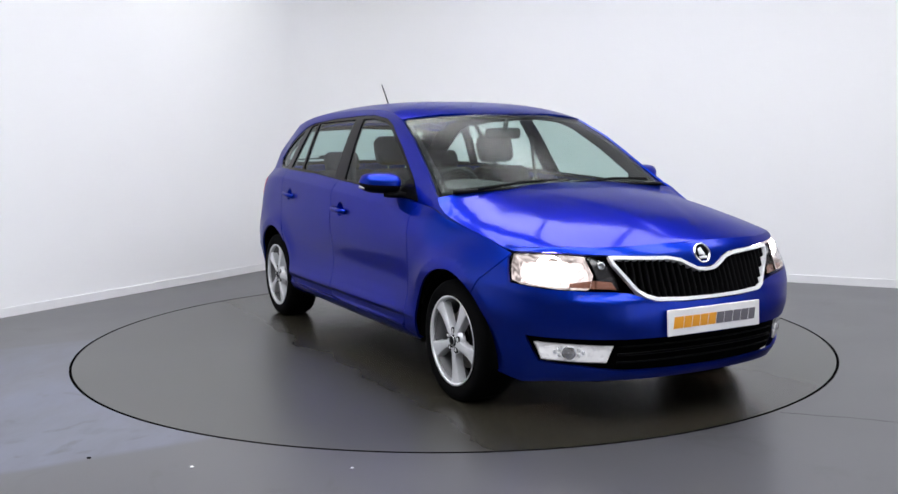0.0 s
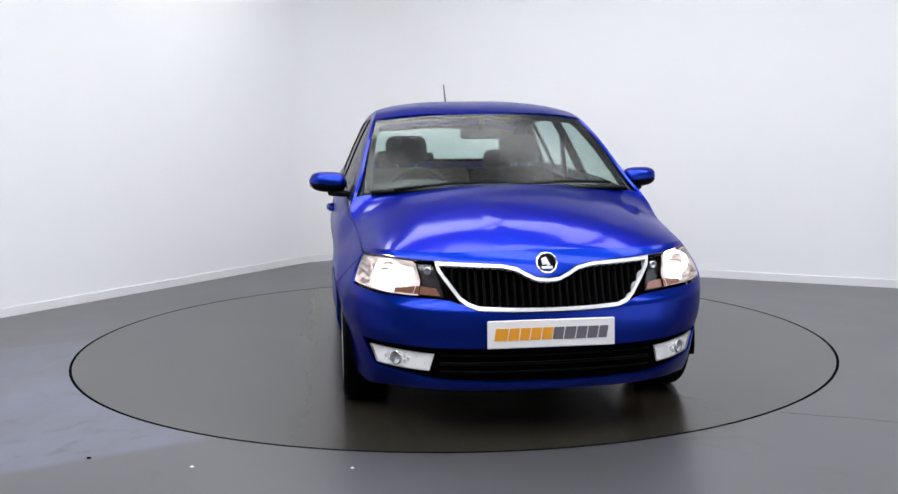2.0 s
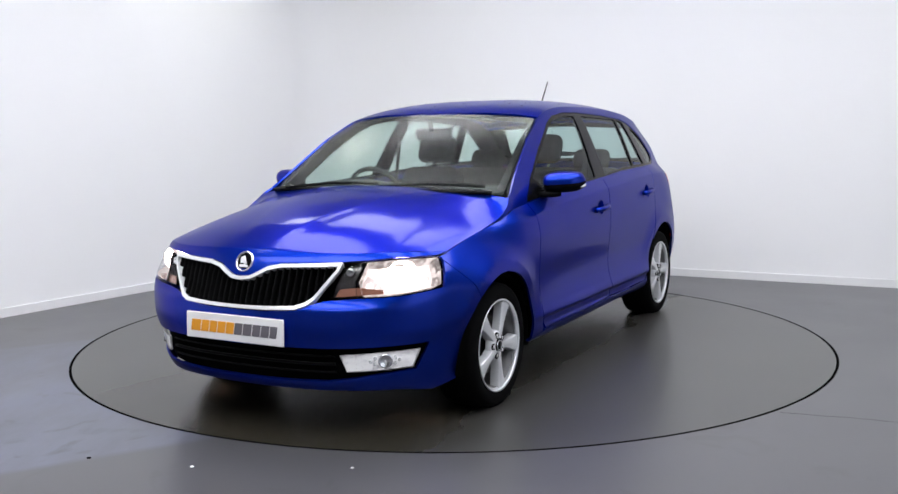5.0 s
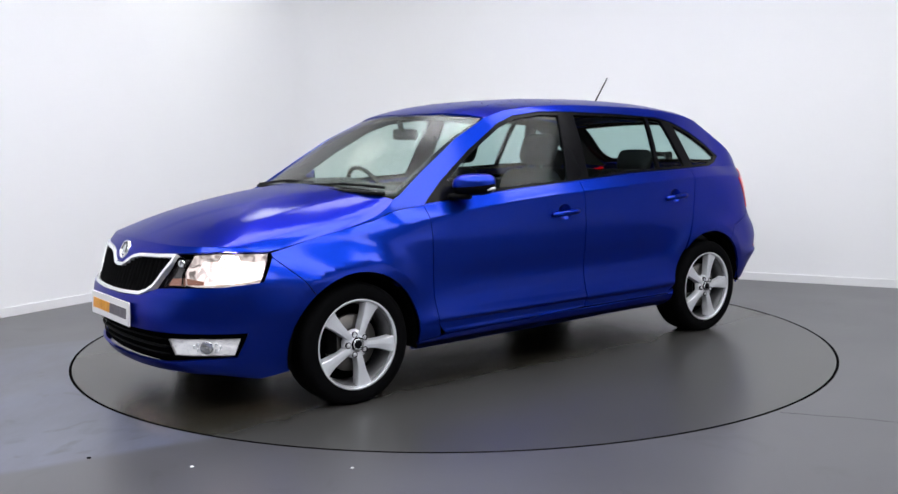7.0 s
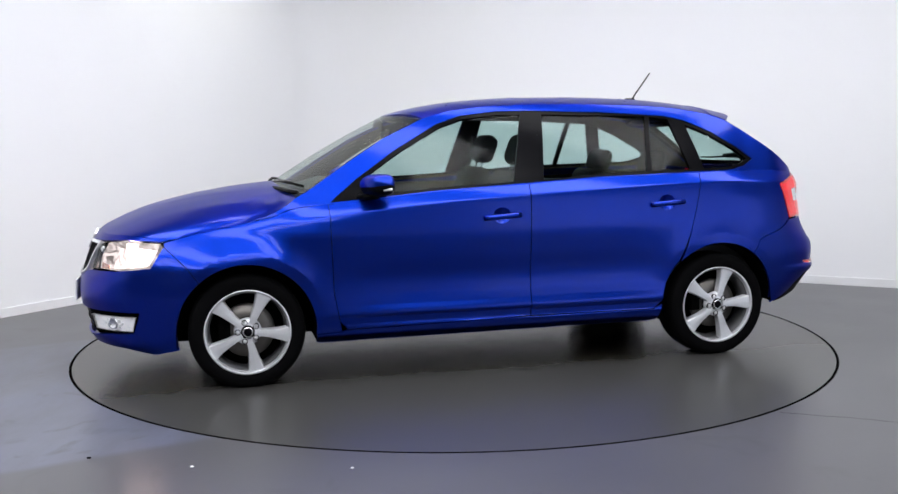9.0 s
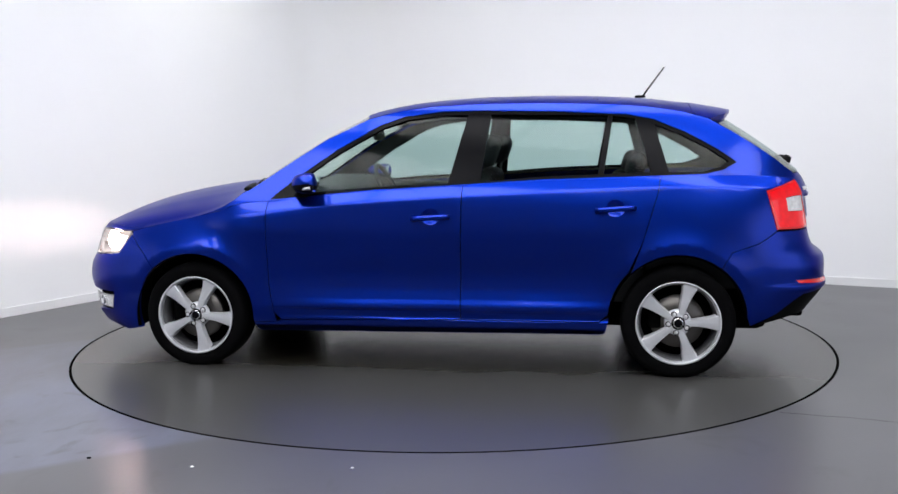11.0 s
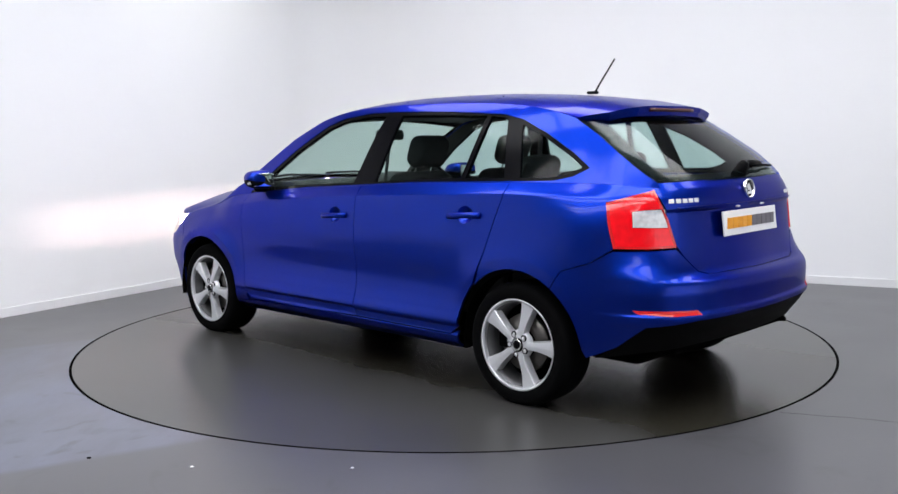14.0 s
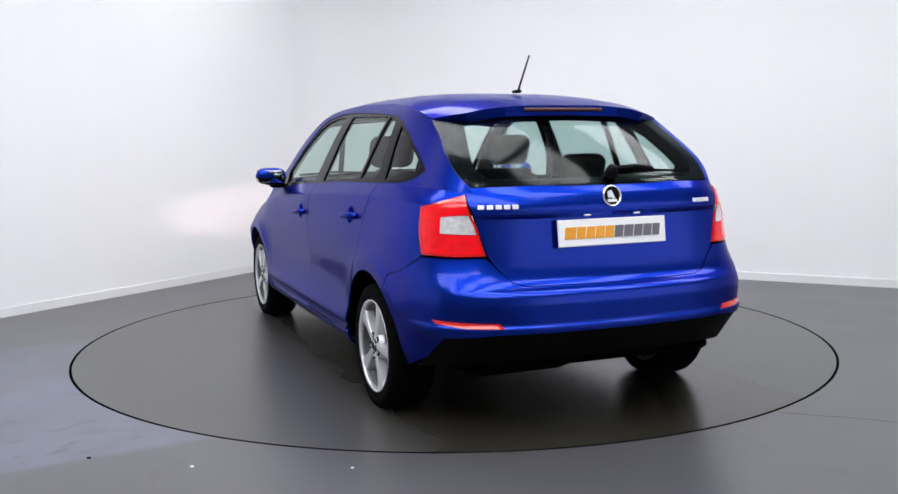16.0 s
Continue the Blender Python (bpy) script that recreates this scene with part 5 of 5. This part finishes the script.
# Tint goes darker than the drip marks, for the shade beneath the car.
wet_shade_band(DISC_MAT, .90, (.52, .48, .34, 1), .25)
# Black for the turntable's shaded gap, and for the crumb and crack.
GAP_MAT = material("black_gap_shade_and_dirt", (0.003, 0.003, 0.003), 0.95, spec=0.0)
DISC_R = 2.255


def slab(name, a, b, thick, z0, z1, mat, kind="structure"):
    """An upright wall from a to b, standing outside that line."""
    d = (b - a).normalized()
    n = Vector((d.y, -d.x, 0))
    if n.dot(a + (b - a) / 2 - Vector((0, -3, 0))) < 0:
        n = -n
    bm = bmesh.new()
    vs = [bm.verts.new((p.x, p.y, z)) for z in (z0, z1) for p in (a, b, b + n * thick, a + n * thick)]
    for f in ((0, 1, 2, 3), (4, 5, 6, 7), (0, 1, 5, 4), (1, 2, 6, 5), (2, 3, 7, 6), (3, 0, 4, 7)):
        bm.faces.new([vs[i] for i in f])
    return tagged(part(name, bm, mat, smooth=False), kind=kind)


def strip(name, pts, thick, z0, z1, mat):
    """An upright wall along a curved line, thick to its left."""
    bm = bmesh.new()
    rows = []
    for i, p in enumerate(pts):
        a, b = pts[max(0, i - 1)], pts[min(len(pts) - 1, i + 1)]
        d = (b - a).normalized()
        n = Vector((-d.y, d.x, 0)) * thick
        rows.append([bm.verts.new((*q.xy, z)) for q, z in ((p, z0), (p, z1), (p + n, z1), (p + n, z0))])
    for A, B in zip(rows, rows[1:]):
        for k in range(4):
            bm.faces.new((A[k], A[(k + 1) % 4], B[(k + 1) % 4], B[k]))
    bm.faces.new(rows[0])
    bm.faces.new(rows[-1])
    return tagged(part(name, bm, mat, smooth=False), kind="structure")


def build_room():
    A, B = CORNER + DL * LL, CORNER + DR * LR
    D = A + DR * LR
    # back walls meet in a rounded corner
    r = 0.7
    c = CORNER + (DL + DR) * r
    arc = [c - r * (DR * math.cos(t) + DL * math.sin(t)) for t in [k * math.pi / 2 / 40 for k in range(41)]]
    line = [A] + [CORNER + DL * (LL - (LL - r) * k / 12) for k in range(1, 12)] + arc + [CORNER + DR * (r + (LR - r) * k / 12) for k in range(1, 12)] + [B]
    strip("wall_back", line, 0.15, 0, HEIGHT, WALL_MAT)
    fine = [p for p in line]
    strip("baseboard", [p + (Vector((0, -2, 0)) - p).normalized() * 0.012 for p in fine], 0.012, 0, 0.066, SKIRT_MAT)
    # Unseen walls close the room; the grey one darkens reflections in the car.
    slab("wall_side", B, D, 0.15, 0, HEIGHT, WALL_MAT)
    slab("wall_front", A, D, 0.15, 0, HEIGHT, GREY_MAT)
    for name, z, mat in (("ceiling", HEIGHT + .1, CEIL_MAT),):
        bm = bmesh.new()
        vs = [bm.verts.new((p.x, p.y, zz)) for zz in (HEIGHT, HEIGHT + .2) for p in (A, CORNER, B, D)]
        for f in ((0, 1, 2, 3), (4, 5, 6, 7), (0, 1, 5, 4), (1, 2, 6, 5), (2, 3, 7, 6), (3, 0, 4, 7)):
            bm.faces.new([vs[i] for i in f])
        tagged(part(name, bm, mat, smooth=False), kind="structure")
    # floor with a round pit for the turntable
    bm = bmesh.new()
    n = 128
    ri = DISC_R + .0072
    inner = [bm.verts.new((ri * math.cos(k * math.tau / n), ri * math.sin(k * math.tau / n), 0)) for k in range(n)]
    low = [bm.verts.new((v.co.x, v.co.y, -.05)) for v in inner]
    outer = [bm.verts.new((14 * math.cos(k * math.tau / n), 14 * math.sin(k * math.tau / n) - 1, 0)) for k in range(n)]
    for k in range(n):
        j = (k + 1) % n
        bm.faces.new((inner[k], inner[j], outer[j], outer[k]))
        bm.faces.new((inner[k], inner[j], low[j], low[k]))
    bm.faces.new(low)
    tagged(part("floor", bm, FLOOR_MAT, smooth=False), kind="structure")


def build_turntable():
    bm = bmesh.new()
    n = 128
    rings = []
    for r, z in ((0, 0), (DISC_R - .0075, 0), (DISC_R - .007, -.0005), (DISC_R - .007, -.04)):
        rings.append([bm.verts.new((r * math.cos(k * math.tau / n), r * math.sin(k * math.tau / n), z)) for k in range(n)] if r else [bm.verts.new((0, 0, 0))])
    for k in range(n):
        j = (k + 1) % n
        bm.faces.new((rings[0][0], rings[1][k], rings[1][j]))
        for A, B in zip(rings[1:], rings[2:]):
            bm.faces.new((A[k], A[j], B[j], B[k]))
    top = new("turntable")
    tagged(top, "round grey vinyl car turntable set flush in the floor", "turntable")
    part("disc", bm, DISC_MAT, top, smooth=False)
    # Flush black ring stands in for the shaded open gap round the disc.
    bm = lathe(bmesh.new(), [(DISC_R - .0075, -.03), (DISC_R + .0075, -.03), (DISC_R + .0075, .0006), (DISC_R - .0075, .0006)], 128, Matrix.Rotation(radians(90), 4, "X"), closed=True)
    part("rim_seal", bm, GAP_MAT, top, "black ring painted as the dark edge gap")
    return top


def ceiling_light(x, y, turn, sx=1.5, sy=.6):
    top = new("ceiling_light")
    tagged(top, "flat white fluorescent ceiling panel light", "ceiling light", "ceiling panels")
    bm = box(bmesh.new(), 0, 0, 0, sx, sy, .02)
    glow = material("lit_diffuser", (.9, .9, .9), .5, emit=(.955, .965, 1.0), strength=PANEL_GLOW) if "lit_diffuser" not in bpy.data.materials else bpy.data.materials["lit_diffuser"]
    part("diffuser", bm, glow, top, smooth=False)
    bm = bmesh.new()
    for cx, cy, lx, ly in ((0, sy / 2 + .02, sx + .08, .04), (0, -sy / 2 - .02, sx + .08, .04), (sx / 2 + .02, 0, .04, sy), (-sx / 2 - .02, 0, .04, sy)):
        box(bm, cx, cy, 0, lx, ly, .03)
    part("frame", bm, SKIRT_MAT, top, smooth=False)
    top.matrix_world = pose(x, y, HEIGHT - .03, 0, 0, turn)
    return top


def fill_window_panel(a, b, z0, z1):
    """Tall unseen glow panel framed as a window, added for cool side fill."""
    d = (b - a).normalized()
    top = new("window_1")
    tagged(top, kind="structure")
    glow = material("cool_fill_glow", (.9, .95, 1), .5, emit=(.78, .86, 1.0), strength=FILL_GLOW)
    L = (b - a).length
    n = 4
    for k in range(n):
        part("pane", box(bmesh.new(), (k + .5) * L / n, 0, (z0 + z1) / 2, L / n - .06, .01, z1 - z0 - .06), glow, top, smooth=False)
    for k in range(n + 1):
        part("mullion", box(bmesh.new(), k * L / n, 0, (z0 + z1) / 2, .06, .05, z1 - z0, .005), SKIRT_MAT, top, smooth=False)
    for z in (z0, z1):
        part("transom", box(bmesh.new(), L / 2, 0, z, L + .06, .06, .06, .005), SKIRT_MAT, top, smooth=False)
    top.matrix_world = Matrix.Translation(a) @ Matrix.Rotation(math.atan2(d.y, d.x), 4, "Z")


def litter():
    """Small paper scraps, a dark crumb and a thin crack strip on the floor."""
    for x, y, r, mat, name, label in ((-1.007, -2.387, .010, SKIRT_MAT, "paper_scrap", "tiny white paper scrap on the grey floor"), (-.389, -2.419, .008, SKIRT_MAT, "paper_scrap", "tiny white paper scrap on the grey floor"),
                                (-1.445, -2.274, .012, GAP_MAT, "dirt_crumb", "small dark crumb lying on the grey floor")):
        bm = bmesh.new()
        n = 7
        ring = [bm.verts.new((r * random.uniform(.6, 1) * math.cos(k * math.tau / n), r * random.uniform(.6, 1) * math.sin(k * math.tau / n), 0)) for k in range(n)]
        top = [bm.verts.new(v.co * .8 + Vector((0, 0, .003))) for v in ring]
        for k in range(n):
            bm.faces.new((ring[k], ring[(k + 1) % n], top[(k + 1) % n], top[k]))
        bm.faces.new(ring)
        bm.faces.new(top)
        ob = tagged(part(name, bm, mat, smooth=False), label, "litter")
        ob.location = (x, y, .0005)
    bm = bmesh.new()
    a, b = Vector((1.46, -1.76, 0)), Vector((3.6, -2.55, 0))
    rows = []
    for k in range(25):
        p = a.lerp(b, k / 24) + Vector((random.uniform(-.006, .006), random.uniform(-.012, .012), .001))
        w = .0022 * (1 - k / 30)
        rows.append([bm.verts.new(p + Vector((0, s * w, 0))) for s in (-1, 1)])
    for A, B in zip(rows, rows[1:]):
        bm.faces.new((A[0], A[1], B[1], B[0]))
    tagged(part("floor_crack", bm, GAP_MAT, smooth=False), kind="structure")


build_room()
litter()
# Added fill panel, out of view, to brighten the car's right-facing sides.
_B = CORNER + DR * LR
fill_window_panel(_B + DL * 3.0 - DR * .04, _B + DL * 8.0 - DR * .04, .4, 2.8)
TABLE = build_turntable()
TURN = math.degrees(math.atan2(DR.y, DR.x))
# Outer rows (a 6.8; b 6.8, 8.4) are unseen, added as fill.
for a in (2.0, 3.6, 5.2, 6.8):
    for b in (2.0, 3.6, 5.2, 6.8, 8.4):
        p = CORNER + DL * b + DR * a
        ceiling_light(p.x, p.y, TURN, 1.5, .90)
p = CORNER + DL * 2.0 + DR * .5
spot = ceiling_light(p.x, p.y, TURN, .6, .6)
spot.children[0].data.materials[0] = material("lit_warm_diffuser", (.9, .9, .9), .5, emit=(1.0, 1.0, .88), strength=9.0)


# ---------------------------------------------------------------- movement
OFFSET = Matrix.Translation((-0.0026, 0.1164, 0))
HEADING = [(0.0, -61.68), (0.5, -65.18), (1.0, -70.71), (1.5, -76.55), (2.0, -82.55), (2.5, -88.42), (3.0, -94.45), (3.5, -100.33), (4.0, -106.42), (4.2, -108.83),
           (6.3, -133.54), (6.5, -135.98), (7.0, -142.05), (7.5, -147.93), (8.0, -154.0), (8.5, -159.85), (9.0, -165.85), (9.2, -168.25),
           (11.3, -192.01), (11.5, -194.3), (12.0, -200.2), (12.5, -206.0), (13.0, -211.85), (13.5, -217.63), (14.0, -223.57), (14.5, -229.43),
           (15.0, -235.38), (15.5, -241.2), (16.0, -247.31)]


def motions():
    walk(CAR, [(t, pose(0, 0, 0, 0, 0, a) @ OFFSET) for t, a in HEADING])
    walk(TABLE, [(t, pose(0, 0, 0, 0, 0, a)) for t, a in HEADING])


motions()
